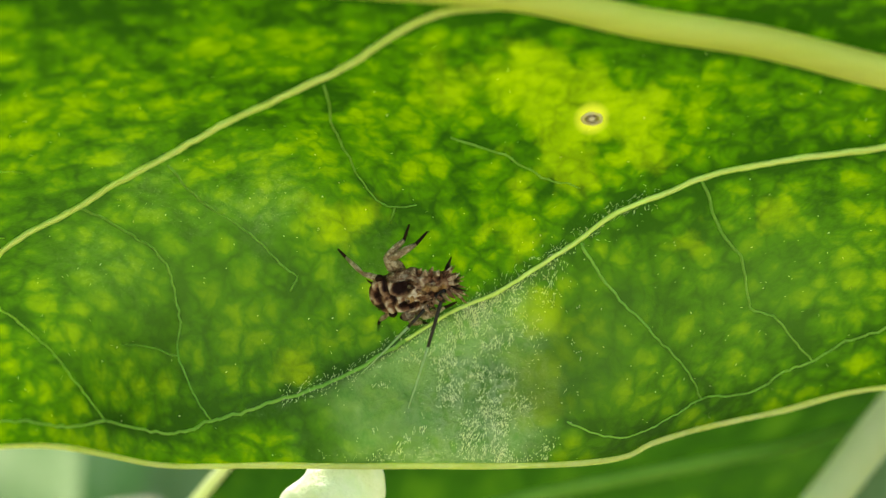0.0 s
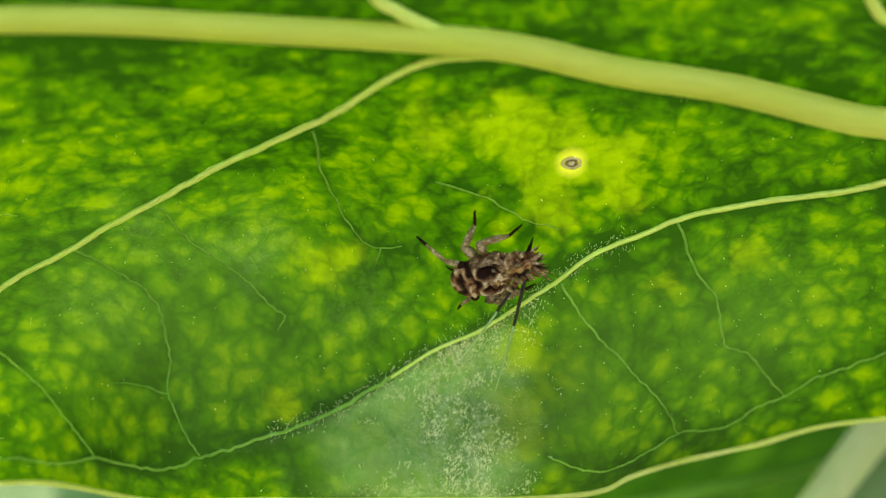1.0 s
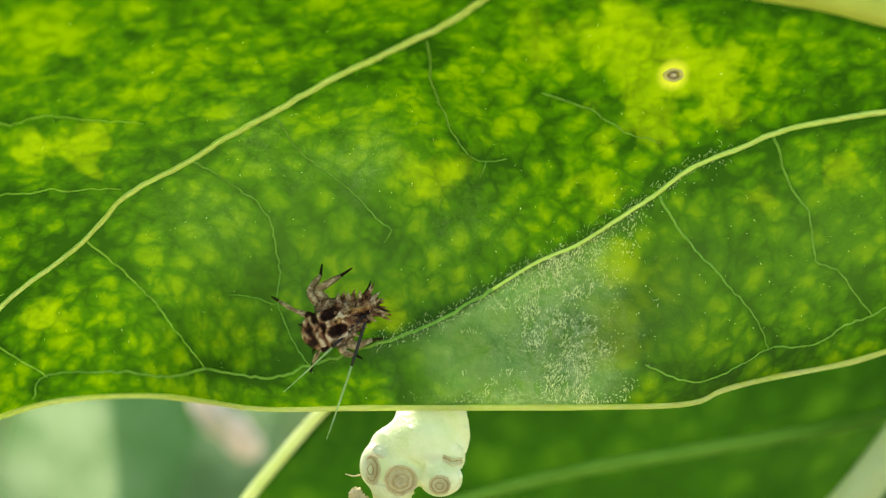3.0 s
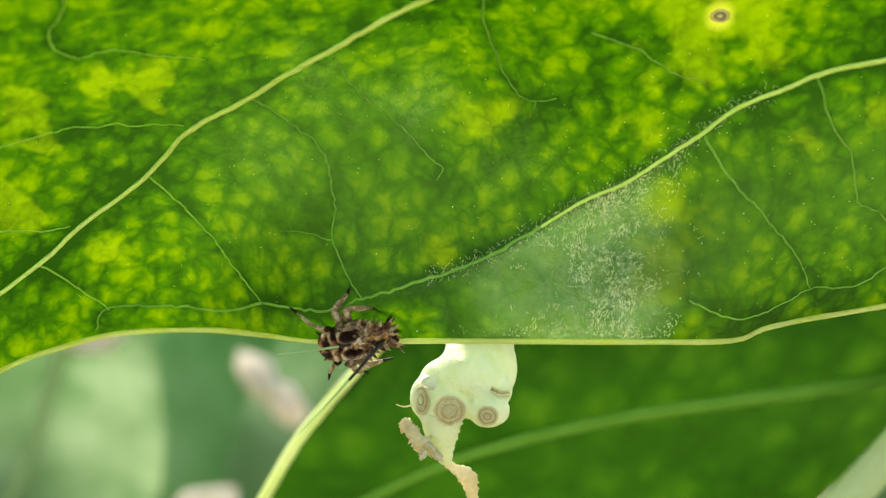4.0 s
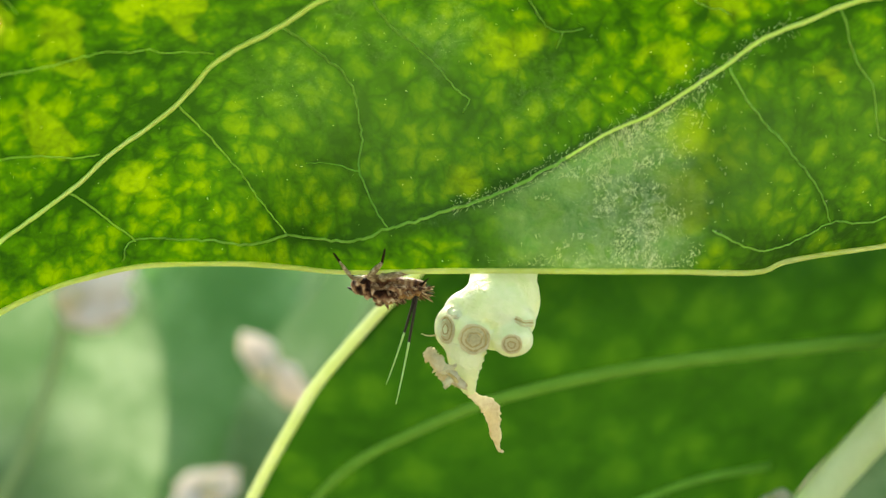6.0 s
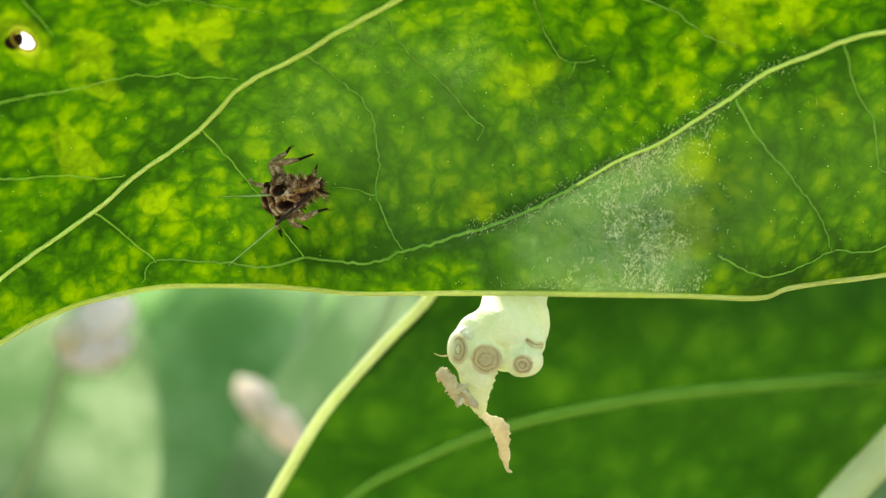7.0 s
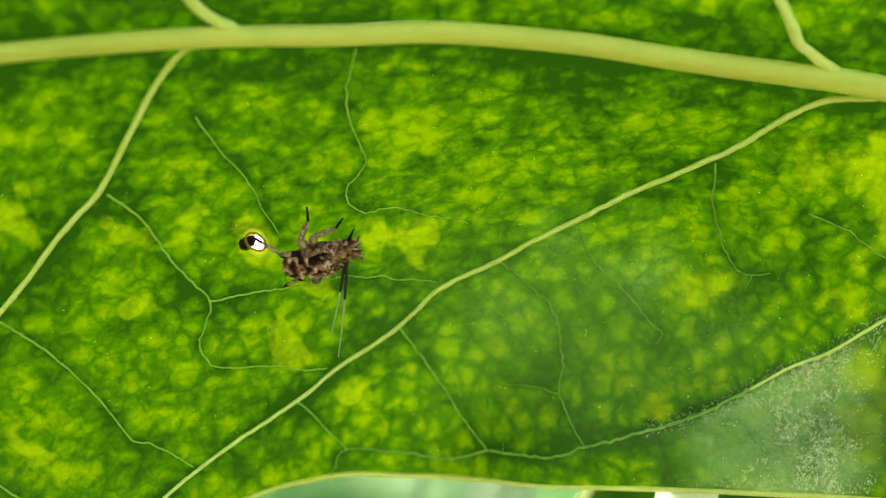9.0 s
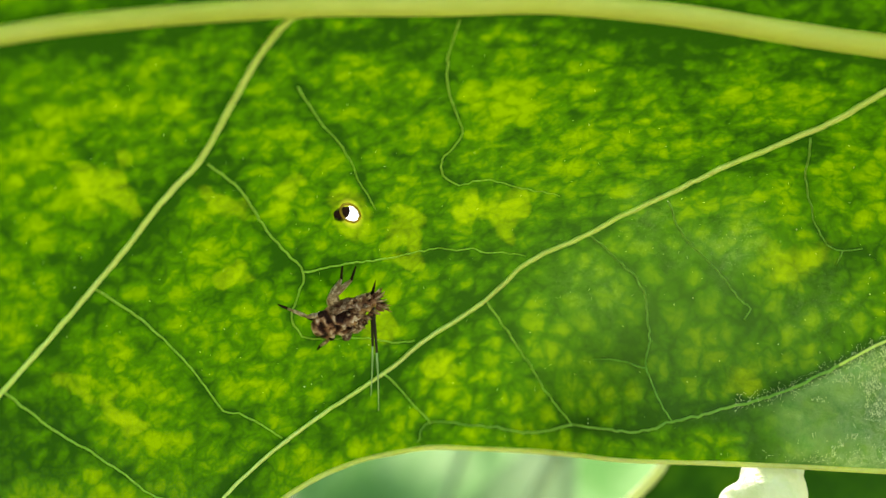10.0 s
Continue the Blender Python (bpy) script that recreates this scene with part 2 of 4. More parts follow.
def insect_skin(name):
    """The insect's back: brown, tan and cream by its bands and blotches, chestnut in the hollows, cream on the ridges,
    finely pitted.
    """
    n = Nodes(name)
    co = n.coords()
    a, b = n.noise(co, 3200.0, 4.0, 0.6), n.noise(co, 10000.0, 3.0, 0.7)
    value = n.math("ADD", n.attribute("pale"), n.math("ADD", n.math("MULTIPLY", n.math("SUBTRACT", a, 0.5), 0.75), n.math("MULTIPLY", n.math("SUBTRACT", b, 0.5), 0.45)), clamp=True)
    colour = n.ramp(value, (0.08, (0.022, 0.006, 0.003)), (0.34, (0.190, 0.080, 0.036)), (0.62, (0.46, 0.28, 0.15)), (0.90, (0.80, 0.66, 0.45)))
    flat = n.add("ShaderNodeBsdfPrincipled", Roughness=0.5, Normal=n.bump(n.math("ADD", a, b), 0.7, 0.0003))
    n.put(flat, "Base Color", colour)
    flat.inputs["Specular IOR Level"].default_value = 0.25
    return n.finish(flat.outputs[0])


SKIN = insect_skin("insect_skin")
BARK = bark("insect_bark", (0.014, 0.006, 0.003), (0.190, 0.085, 0.042), (0.60, 0.42, 0.25))
BARK_PALE = bark("insect_tan", (0.040, 0.018, 0.008), (0.38, 0.24, 0.13), (0.80, 0.66, 0.46), 0.03)
BARK_DARK = flesh("insect_dark", (0.005, 0.003, 0.002), (0.030, 0.012, 0.006), 0.0, 0.6, 2600.0, (1, 1, 1), 0.5, 0.0003, 0.1)
ORANGE = bark("insect_orange", (0.05, 0.018, 0.005), (0.36, 0.17, 0.05), (0.62, 0.38, 0.15), 0.03)
LEG = bark("insect_leg", (0.045, 0.025, 0.012), (0.32, 0.22, 0.11), (0.66, 0.54, 0.34), 0.03)
BLACK = flesh("filament_black", (0.004, 0.003, 0.003), (0.015, 0.010, 0.008), 0.0, 0.4, 2000.0)
WAX = flesh("filament_wax", (0.36, 0.56, 0.22), (0.56, 0.72, 0.38), 0.4, 0.6, 2000.0)
HAIR = flesh("leaf_hair", (0.78, 0.82, 0.44), (0.96, 0.96, 0.66), 0.3, 0.5, 2000.0)
SOIL = flesh("soil", (0.14, 0.12, 0.07), (0.30, 0.26, 0.16), 0.0, 0.9, 30.0, (1, 1, 1), 0.8, 0.01, 0.2)
DRY = flesh("dry_petal", (0.78, 0.70, 0.58), (0.92, 0.88, 0.78), 0.5, 0.7, 300.0)
DIM_VEIN = flesh("dim_vein", (0.12, 0.33, 0.028), (0.19, 0.43, 0.06), 0.2, 0.6, 300.0, spec=0.1)
SOFT_RIB = flesh("soft_rib", (0.26, 0.42, 0.17), (0.34, 0.50, 0.24), 0.2, 0.5, 300.0)
PALE_RIB = flesh("whitish_rib", (0.74, 0.85, 0.46), (0.88, 0.94, 0.62), 0.6, 0.5, 300.0)
STEM = flesh("stem", (0.30, 0.42, 0.18), (0.48, 0.58, 0.30), 0.0, 0.5, 300.0)


# ---- shapes ----
CM = 0.01


def at(x, y, d):
    """A place from centimetres: x to the right, y down, d away from where the shot starts."""
    return Vector((x * CM, d * CM, 0.5 - y * CM))


def spline(points, step):
    """A smooth line through points of any dimension, in even short steps."""
    p = np.array(points, float)
    p = np.vstack([2 * p[0] - p[1], p, 2 * p[-1] - p[-2]])
    out = []
    for a, b, c, d in zip(p, p[1:], p[2:], p[3:]):
        count = max(1, int(np.ceil(np.linalg.norm(c - b) / step)))
        for t in np.arange(count) / count:
            out.append(0.5 * (2 * b + (c - a) * t + (2 * a - 5 * b + 4 * c - d) * t**2 + (3 * b - a - 3 * c + d) * t**3))
    out.append(p[-2])
    return np.array(out)


def thing(name, place, label, category, group="", kind=""):
    ob = new(name)
    ob.location = place
    ob.empty_display_size = 0.005
    return tagged(ob, label, category, group, kind)


def base_of(ob):
    total = Vector((0, 0, 0))
    while ob is not None:
        total += ob.location
        ob = ob.parent
    return total


def part(name, bm, material, parent, label="", smooth=True, pivot=None):
    """Links a bmesh, given in world places, as ONE mesh object under a thing or a part."""
    me = bpy.data.meshes.new(name)
    origin = Vector(pivot) if pivot is not None else (base_of(parent) if parent else Vector((0, 0, 0)))
    bmesh.ops.translate(bm, verts=bm.verts, vec=-origin)
    bm.to_mesh(me)
    bm.free()
    me.materials.append(material)
    if smooth:
        me.polygons.foreach_set("use_smooth", [True] * len(me.polygons))
    ob = new(name, me)
    if parent:
        ob.parent = parent
        ob.location = origin - base_of(parent)
    else:
        ob.location = origin
    return tagged(ob, label)


def tube(bm, places, radii, sides=8, flat=1.0, normal=None, rough=0.0, seed=0):
    """A tapering tube along places, optionally flattened along a direction that normal(place) gives."""
    rnd = random.Random(seed)
    places = [Vector(p) for p in places]
    rings = []
    for n, p in enumerate(places):
        along = (places[min(n + 1, len(places) - 1)] - places[max(n - 1, 0)]).normalized()
        out = normal(n) if normal else along.orthogonal().normalized()
        out = (out - along * out.dot(along)).normalized()
        if not normal and rings:
            out = (last - along * last.dot(along)).normalized()
        last = out
        side = along.cross(out)
        r = radii[n] if hasattr(radii, "__len__") else radii
        ring = []
        for k in range(sides):
            a = 2 * math.pi * k / sides
            rr = r * (1 + rough * rnd.uniform(-1, 1))
            ring.append(bm.verts.new(p + side * math.cos(a) * rr + out * math.sin(a) * rr * flat))
        rings.append(ring)
    for a, b in zip(rings, rings[1:]):
        for k in range(sides):
            bm.faces.new((a[k], a[(k + 1) % sides], b[(k + 1) % sides], b[k]))
    bm.faces.new(rings[0][::-1])
    bm.faces.new(rings[-1])
    return bm


def lump(bm, centre, axes, cuts=(14, 10), wobble=0.0, size=1.0, seed=0.0, squeeze=None):
    """A rounded lump: axes are three vectors; wobble pushes its skin in and out; squeeze(a, b) scales a ring."""
    cols, rows = cuts
    centre = Vector(centre)
    ax, ay, az = (Vector(a) for a in axes)
    rings = []
    for j in range(1, rows):
        th = math.pi * j / rows
        ring = []
        for i in range(cols):
            ph = 2 * math.pi * i / cols
            d = Vector((math.cos(th), math.sin(th) * math.cos(ph), math.sin(th) * math.sin(ph)))
            s = 1 + wobble * noise.noise(d * size + Vector((seed, seed * 1.7, 0)))
            if squeeze:
                s *= squeeze(d)
            ring.append(bm.verts.new(centre + (ax * d.x + ay * d.y + az * d.z) * s))
        rings.append(ring)
    top, end = bm.verts.new(centre + ax), bm.verts.new(centre - ax)
    for a, b in zip(rings, rings[1:]):
        for k in range(cols):
            bm.faces.new((a[k], b[k], b[(k + 1) % cols], a[(k + 1) % cols]))
    for k in range(cols):
        bm.faces.new((top, rings[0][k], rings[0][(k + 1) % cols]))
        bm.faces.new((end, rings[-1][(k + 1) % cols], rings[-1][k]))
    return bm


# ---- the large leaf ----
BOWL = (8.8717, 0.0524, 1.1259, -0.0908, -0.0390, -0.3478)
SWELLS = ((-3.4, 0.4, -0.2628), (-2.6, 0.9, 0.4916), (-2.0, -0.1, 0.2746), (-1.0, 0.3, -0.0279), (-1.4, 1.0, -0.9306), (0.1, 0.1, -0.5129), (1.2, 0.6, -0.7837))
CURLS = ((-1.0, 1.2, -0.042), (-0.4, 1.1, -0.559), (0.3, 1.1, -0.663), (0.9, 1.0, -0.358), (0.4, 0.5, 0.186), (1.5, 1.0, 0.103), (-0.3, 0.5, -0.045), (-2, 1.2, -0.052), (2.4, 0.7, 0.031), (0.8, -0.4, 0.081), (-0.6, -0.5, 0.242), (-2.4, -0.6, -0.101), (-4, -0.3, 0.065))


def leaf_depth(x, y):
    """How far away the underside lies at x, y (cm): a shallow bowl with soft swells, folding back beyond the midrib."""
    x, y = np.asarray(x, float), np.asarray(y, float)
    xc, yc = np.clip(x, -5.7, 3.0), np.maximum(y, -1.45)
    d = BOWL[0] + BOWL[1] * xc + BOWL[2] * yc + BOWL[3] * xc * xc + BOWL[4] * xc * yc + BOWL[5] * yc * yc
    for a, b, s in SWELLS:
        d = d + s * np.exp(-((xc - a) ** 2 + (yc - b) ** 2) / 0.98)
    for a, b, s in CURLS:
        d = d + s * np.exp(-((xc - a) ** 2 + (yc - b) ** 2) / 0.32)
    up = np.maximum(-1.45 - y, 0)
    return d - 0.9 * (1 - np.exp(-up / 0.6)) + 0.45 * up + 0.22 * (x - xc)


def leaf_normal(x, y):
    """The way out of the underside, towards the viewer, in world axes."""
    e = 0.02
    gx = float(leaf_depth(x + e, y) - leaf_depth(x - e, y)) / (2 * e)
    gy = float(leaf_depth(x, y + e) - leaf_depth(x, y - e)) / (2 * e)
    return Vector((gx, -1.0, -gy)).normalized()


def on_leaf(x, y, out=0.0):
    return at(x, y, float(leaf_depth(x, y))) + leaf_normal(x, y) * (out * CM)


MIDRIB = ((-10.0, 1.9), (-8.0, 0.75), (-6.3, -0.08), (-5.12, -0.553), (-4.58, -0.74), (-4.02, -0.898), (-3.46, -1.028), (-2.86, -1.141), (-2.23, -1.25), (-1.56, -1.3), (-0.89, -1.3), (-0.19, -1.281), (0.42, -1.243), (0.98, -1.152), (1.56, -1.074), (2.16, -0.944), (2.66, -0.846), (4.2, -0.4), (6.0, 0.2), (7.6, 0.8))
LOWER = ((-10.0, 1.92), (-8.8, 2.9), (-7.2, 3.35), (-5.8, 3.05), (-4.9, 2.506), (-4.27, 1.958), (-3.84, 1.542), (-3.52, 1.324), (-3.26, 1.212), (-2.92, 1.116), (-2.36, 1.088), (-1.94, 1.112), (-1.54, 1.144), (-0.81, 1.124), (0.32, 1.109), (1.03, 1.094), (1.25, 1.019), (1.6, 0.949), (2.08, 0.865), (2.67, 0.722), (4.0, 0.62), (5.6, 0.85), (7.0, 1.0), (7.6, 0.82))
UPPER = ((-10.0, 1.88), (-8.8, 0.2), (-7.0, -1.7), (-4.8, -3.3), (-2.0, -4.3), (1.0, -4.5), (3.6, -3.8), (5.8, -2.2), (7.2, -0.3), (7.6, 0.78))


def line_at(points):
    """y of a smooth line, as a function of x."""
    p = spline(points, 0.02)
    order = np.argsort(p[:, 0])
    return lambda x: np.interp(x, p[order, 0], p[order, 1])


SIDE_VEINS = [
    (((-3.55, -1.0), (-3.66, -0.97), (-3.76, -0.901), (-3.91, -0.756), (-4.1, -0.526), (-4.29, -0.277), (-4.53, -0.033), (-4.75, 0.237), (-4.95, 0.479), (-5.16, 0.752), (-5.45, 1.16), (-5.8, 1.75), (-6.2, 2.5)), 0.044, 0.026),
    (((0.35, -1.22), (0.09, -1.204), (-0.07, -1.165), (-0.19, -1.112), (-0.42, -1.0), (-0.72, -0.891), (-1.04, -0.769), (-1.37, -0.612), (-1.72, -0.453), (-1.93, -0.34), (-2.33, -0.145), (-2.63, 0.119), (-3.02, 0.417), (-3.29, 0.673), (-3.73, 1.048), (-4.05, 1.36), (-4.3, 1.684), (-4.5, 2.071)), 0.044, 0.022),
    (((4.6, -0.35), (3.6, -0.62), (2.72, -0.681), (2.27, -0.612), (1.84, -0.561), (1.47, -0.491), (1.24, -0.399), (0.97, -0.288), (0.79, -0.152), (0.56, -0.0), (0.34, 0.14), (0.1, 0.243), (-0.16, 0.408), (-0.49, 0.596), (-0.88, 0.748), (-1.27, 0.869), (-1.54, 0.949), (-1.95, 0.9)), 0.054, 0.014),
]
FINE_VEINS = [
    (((-1.95, 0.90), (-2.24, 0.96), (-2.57, 0.93), (-2.98, 0.95), (-3.07, 1.10)), 0.011),
    (((3.4, 0.1), (2.95, 0.2), (2.61, 0.36), (2.40, 0.44), (2.22, 0.56), (2.05, 0.62), (1.85, 0.74), (1.54, 0.76), (1.39, 0.84), (1.13, 0.95), (0.90, 0.93), (0.73, 0.85)), 0.011),
    (((-1.41, -0.55), (-1.29, -0.38), (-1.14, -0.28), (-0.99, -0.16), (-0.84, -0.01), (-0.78, 0.05), (-0.81, 0.13)), 0.009),
    (((-0.55, -0.92), (-0.51, -0.71), (-0.45, -0.59), (-0.38, -0.46), (-0.31, -0.37), (-0.21, -0.33), (-0.09, -0.34)), 0.009),
    (((-0.21, -0.33), (-0.24, -0.24)), 0.007),
    (((-1.94, -0.33), (-1.74, -0.23), (-1.53, -0.06), (-1.48, 0.12), (-1.45, 0.31), (-1.46, 0.50), (-1.35, 0.74), (-1.27, 0.86)), 0.010),
    (((-1.46, 0.50), (-1.66, 0.45), (-1.82, 0.44)), 0.006),
    (((-2.61, 0.12), (-2.47, 0.27), (-2.28, 0.49), (-2.10, 0.73), (-1.96, 0.89)), 0.010),
    (((1.42, -0.46), (1.55, -0.21), (1.68, -0.05), (1.73, 0.09), (1.78, 0.23), (1.93, 0.28), (2.05, 0.40), (2.22, 0.56)), 0.010),
    (((0.80, -0.13), (0.89, 0.02), (1.02, 0.18), (1.24, 0.40), (1.41, 0.57), (1.54, 0.76)), 0.010),
    (((0.09, -0.67), (0.30, -0.61), (0.45, -0.54), (0.57, -0.48), (0.78, -0.42)), 0.008),
    (((-3.29, 0.69), (-3.14, 0.80), (-2.98, 0.96)), 0.010),
    (((-4.25, -0.27), (-4.08, -0.17), (-3.96, 0.0), (-3.85, 0.10), (-3.76, 0.18), (-3.81, 0.34), (-3.85, 0.47), (-3.75, 0.56), (-3.50, 0.50), (-3.23, 0.48), (-3.09, 0.44)), 0.011),
    (((-3.76, 0.18), (-3.53, 0.10), (-3.33, 0.04), (-3.02, -0.08), (-2.70, -0.15), (-2.35, -0.17)), 0.010),
    (((-2.77, -1.12), (-2.85, -0.94), (-2.83, -0.81), (-2.77, -0.71), (-2.80, -0.63), (-2.89, -0.55), (-2.89, -0.48), (-2.79, -0.45), (-2.61, -0.50), (-2.14, -0.50)), 0.009),
    (((-4.95, 0.48), (-4.74, 0.59), (-4.60, 0.70), (-4.45, 0.85), (-4.28, 1.07), (-4.15, 1.09), (-3.93, 1.20)), 0.011),
    (((-3.70, -0.70), (-3.60, -0.58), (-3.48, -0.49), (-3.40, -0.35), (-3.31, -0.23)), 0.008),
    (((-5.45, 1.14), (-5.18, 1.35), (-5.01, 1.44), (-4.83, 1.56), (-4.64, 1.68), (-4.3, 1.74)), 0.011),
]
UPPER_VEINS = [
    (((-3.36, -1.07), (-3.55, -1.10), (-3.66, -1.20), (-3.9, -1.7), (-4.4, -2.5)), 0.05, 0.03),
    (((0.25, -1.28), (0.05, -1.32), (-0.12, -1.38), (-0.24, -1.46), (-0.55, -1.9), (-1.2, -3.0)), 0.05, 0.03),
    (((2.85, -0.9), (2.50, -1.13), (2.26, -1.28), (2.02, -1.42), (1.5, -2.0), (0.8, -3.2)), 0.045, 0.03),
]
HOLE = (-3.46, -0.18, 0.041)
SPOT = (0.81, -0.76)
PATCHES = ((-4.81, -0.07, 0.13, 1.0), (-4.21, -0.10, 0.10, 0.9), (-4.18, 0.27, 0.09, 0.8), (-3.14, -0.16, 0.12, 1.0), (-2.53, -0.38, 0.12, 0.9), (-2.75, -0.36, 0.10, 0.7), (-5.09, 1.04, 0.09, 0.7), (-4.85, 1.19, 0.10, 0.7), (-3.33, 0.38, 0.11, 0.9), (-3.79, -0.25, 0.08, 0.5), (0.78, -0.78, 0.22, 0.95), (0.42, -0.93, 0.22, 0.75), (0.62, -0.55, 0.2, 0.7), (1.05, -0.72, 0.16, 0.8), (-0.52, -0.27, 0.19, 0.68), (-0.72, -0.36, 0.12, 0.5), (0.40, -0.15, 0.14, 0.6), (1.42, -0.13, 0.15, 0.6), (0.60, 0.26, 0.17, 0.85), (0.53, 0.58, 0.17, 0.6), (0.09, -0.92, 0.17, 0.65), (-0.82, 0.62, 0.14, 0.5), (1.9, -0.30, 0.16, 0.5), (1.1, -0.60, 0.2, 0.6), (-2.9, 0.60, 0.14, 0.4), (0.50, 0.74, 0.17, 0.7))

HAZE = ((-0.95, -0.35, 0.18, 0.26), (-1.26, -0.29, 0.14, 0.12), (-1.89, -0.04, 0.24, 0.12), (-1.53, -0.41, 0.16, 0.20), (-0.3, 0.02, 0.2, 0.10))


def build_leaf():
    leaf = thing("leaf", at(7.6, 0.8, float(leaf_depth(7.6, 0.8))), "large backlit green leaf, mottled yellow, underside showing pale raised veins", "leaf")
    mid, low, high = line_at(MIDRIB), line_at(LOWER), line_at(UPPER)
    xs = np.concatenate([np.linspace(-9.99, -5.9, 60, endpoint=False), np.linspace(-5.9, 3.0, 470, endpoint=False), np.linspace(3.0, 7.59, 60)])
    down = np.linspace(0, 1, 150)
    up = np.linspace(1, 0, 50, endpoint=False) ** 1.6
    ym, yl, yh = mid(xs), low(xs), high(xs)
    y = np.vstack([ym + u * (yh - ym) for u in up] + [ym + v * (yl - ym) for v in down]).T
    x = np.repeat(xs[:, None], y.shape[1], 1)
    # nearness to the veins, the blotches and the bloom
    near, far_vein, under_rib = np.zeros_like(x), np.full_like(x, 9.0), np.zeros(x.shape, bool)
    for pts, width in [(MIDRIB, 0.13)] + [(v[0], 0.075) for v in SIDE_VEINS + UPPER_VEINS] + [(v[0], 0.045) for v in FINE_VEINS]:
        line = spline(pts, 0.06)
        lo, hi = line.min(0) - 0.5, line.max(0) + 0.5
        box = (x > lo[0]) & (x < hi[0]) & (y > lo[1]) & (y < hi[1])
        px, py = x[box], y[box]
        d = np.full(px.shape, 9.0)
        for q in line:
            d = np.minimum(d, np.hypot(px - q[0], py - q[1]))
        near[box] = np.maximum(near[box], np.exp(-d / width) * (1.0 if width > 0.05 else 0.72))
        far_vein[box] = np.minimum(far_vein[box], d)
        if width > 0.1:  # the midrib itself spans the blade
            under_rib[box] |= d < 0.022
    # small fields between the finest veins: each has a tone of its own, and blotches fill whole fields
    rng = np.random.default_rng(4)
    gx, gy = np.meshgrid(np.arange(-6.0, 3.2, 0.17), np.arange(-1.6, 2.6, 0.15))
    seeds = np.stack([gx.ravel(), gy.ravel()], 1) + rng.uniform(-0.075, 0.075, (gx.size, 2))
    tones = rng.normal(0, 0.20, len(seeds))
    shown = (x > -5.95) & (x < 3.1) & (y > -1.55) & (y < 2.5)
    wx = x[shown] + 0.025 * np.sin(y[shown] * 19 + x[shown] * 9)
    wy = y[shown] + 0.025 * np.sin(x[shown] * 17 + 1.3)
    field = np.empty(wx.size, int)
    for k in range(0, wx.size, 4000):
        field[k : k + 4000] = np.argmin((wx[k : k + 4000, None] - seeds[:, 0]) ** 2 + (wy[k : k + 4000, None] - seeds[:, 1]) ** 2, 1)
    tone = np.zeros_like(x)
    tone[shown] = tones[field]
    tone += 0.65 * np.exp(-np.maximum(low(x) - y, 0) / 0.30) * np.clip((-1.0 - x) / 0.8, 0, 1)
    tone[1:-1, 1:-1] = (tone[1:-1, 1:-1] * 2 + tone[:-2, 1:-1] + tone[2:, 1:-1] + tone[1:-1, :-2] + tone[1:-1, 2:]) / 6
    # blotches with ragged outlines
    wander = np.array([noise.noise_vector(Vector((px * 4.5, py * 4.5, 2.0))) * 0.10 + noise.noise_vector(Vector((px * 13, py * 13, 5.0))) * 0.045 for px, py in zip(x[shown], y[shown])])
    sx, sy = x.copy(), y.copy()
    sx[shown] += wander[:, 0] * 1.3
    sy[shown] += wander[:, 1]
    patch = np.zeros_like(x)
    for a, b, r, f in PATCHES:
        patch = np.maximum(patch, f * np.exp(-((((sx - a) / 1.25) ** 2 + (sy - b) ** 2) / (r * r)) ** 1.5))
    patch += tone * 0.6 * (patch > 0.05)
    patch = np.minimum(patch, 0.95)
    patch = np.maximum(patch, 1.6 * np.exp(-(((x - SPOT[0]) / 1.2) ** 2 + (y - SPOT[1]) ** 2) / 0.013))
    patch = np.maximum(patch, 1.6 * np.exp(-((x - HOLE[0]) ** 2 + (y - HOLE[1]) ** 2) / 0.012))
    v2 = line_at(SIDE_VEINS[2][0])(x)
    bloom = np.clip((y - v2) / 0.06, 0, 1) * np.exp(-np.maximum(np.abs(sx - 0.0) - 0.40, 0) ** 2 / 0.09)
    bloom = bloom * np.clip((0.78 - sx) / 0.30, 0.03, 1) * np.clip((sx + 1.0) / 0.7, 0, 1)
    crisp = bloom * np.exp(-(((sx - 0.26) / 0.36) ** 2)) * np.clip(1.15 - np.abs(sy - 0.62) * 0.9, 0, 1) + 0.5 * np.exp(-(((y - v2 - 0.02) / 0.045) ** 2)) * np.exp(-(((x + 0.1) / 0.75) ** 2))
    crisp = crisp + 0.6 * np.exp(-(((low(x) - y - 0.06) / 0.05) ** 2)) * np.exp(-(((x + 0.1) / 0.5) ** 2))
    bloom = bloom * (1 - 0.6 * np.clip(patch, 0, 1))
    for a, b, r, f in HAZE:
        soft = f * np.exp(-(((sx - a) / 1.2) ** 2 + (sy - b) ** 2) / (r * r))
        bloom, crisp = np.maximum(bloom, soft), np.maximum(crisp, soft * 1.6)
    streak = np.clip((0.25 - (y - (-0.25 * x - 1.0) * 0.55)) / 0.5, 0, 1)
    slant = np.clip((-3.1 - x) / 0.8, 0, 1) * np.clip((y - 0.1) / 0.6, 0, 1)
    dull = 1.2 * np.exp(-(((x + 1.4) / 1.1) ** 2) - ((y - 0.15) / 0.62) ** 2) + 0.6 * np.exp(-(((x - 1.5) / 0.9) ** 2) - ((y - 0.4) / 0.5) ** 2) + 1.1 * np.exp(-(((x - 0.86) / 0.33) ** 2) - ((y - 0.5) / 0.5) ** 2) + 0.9 * np.exp(-(((x - 1.9) / 0.7) ** 2) - ((y - 0.05) / 0.4) ** 2)
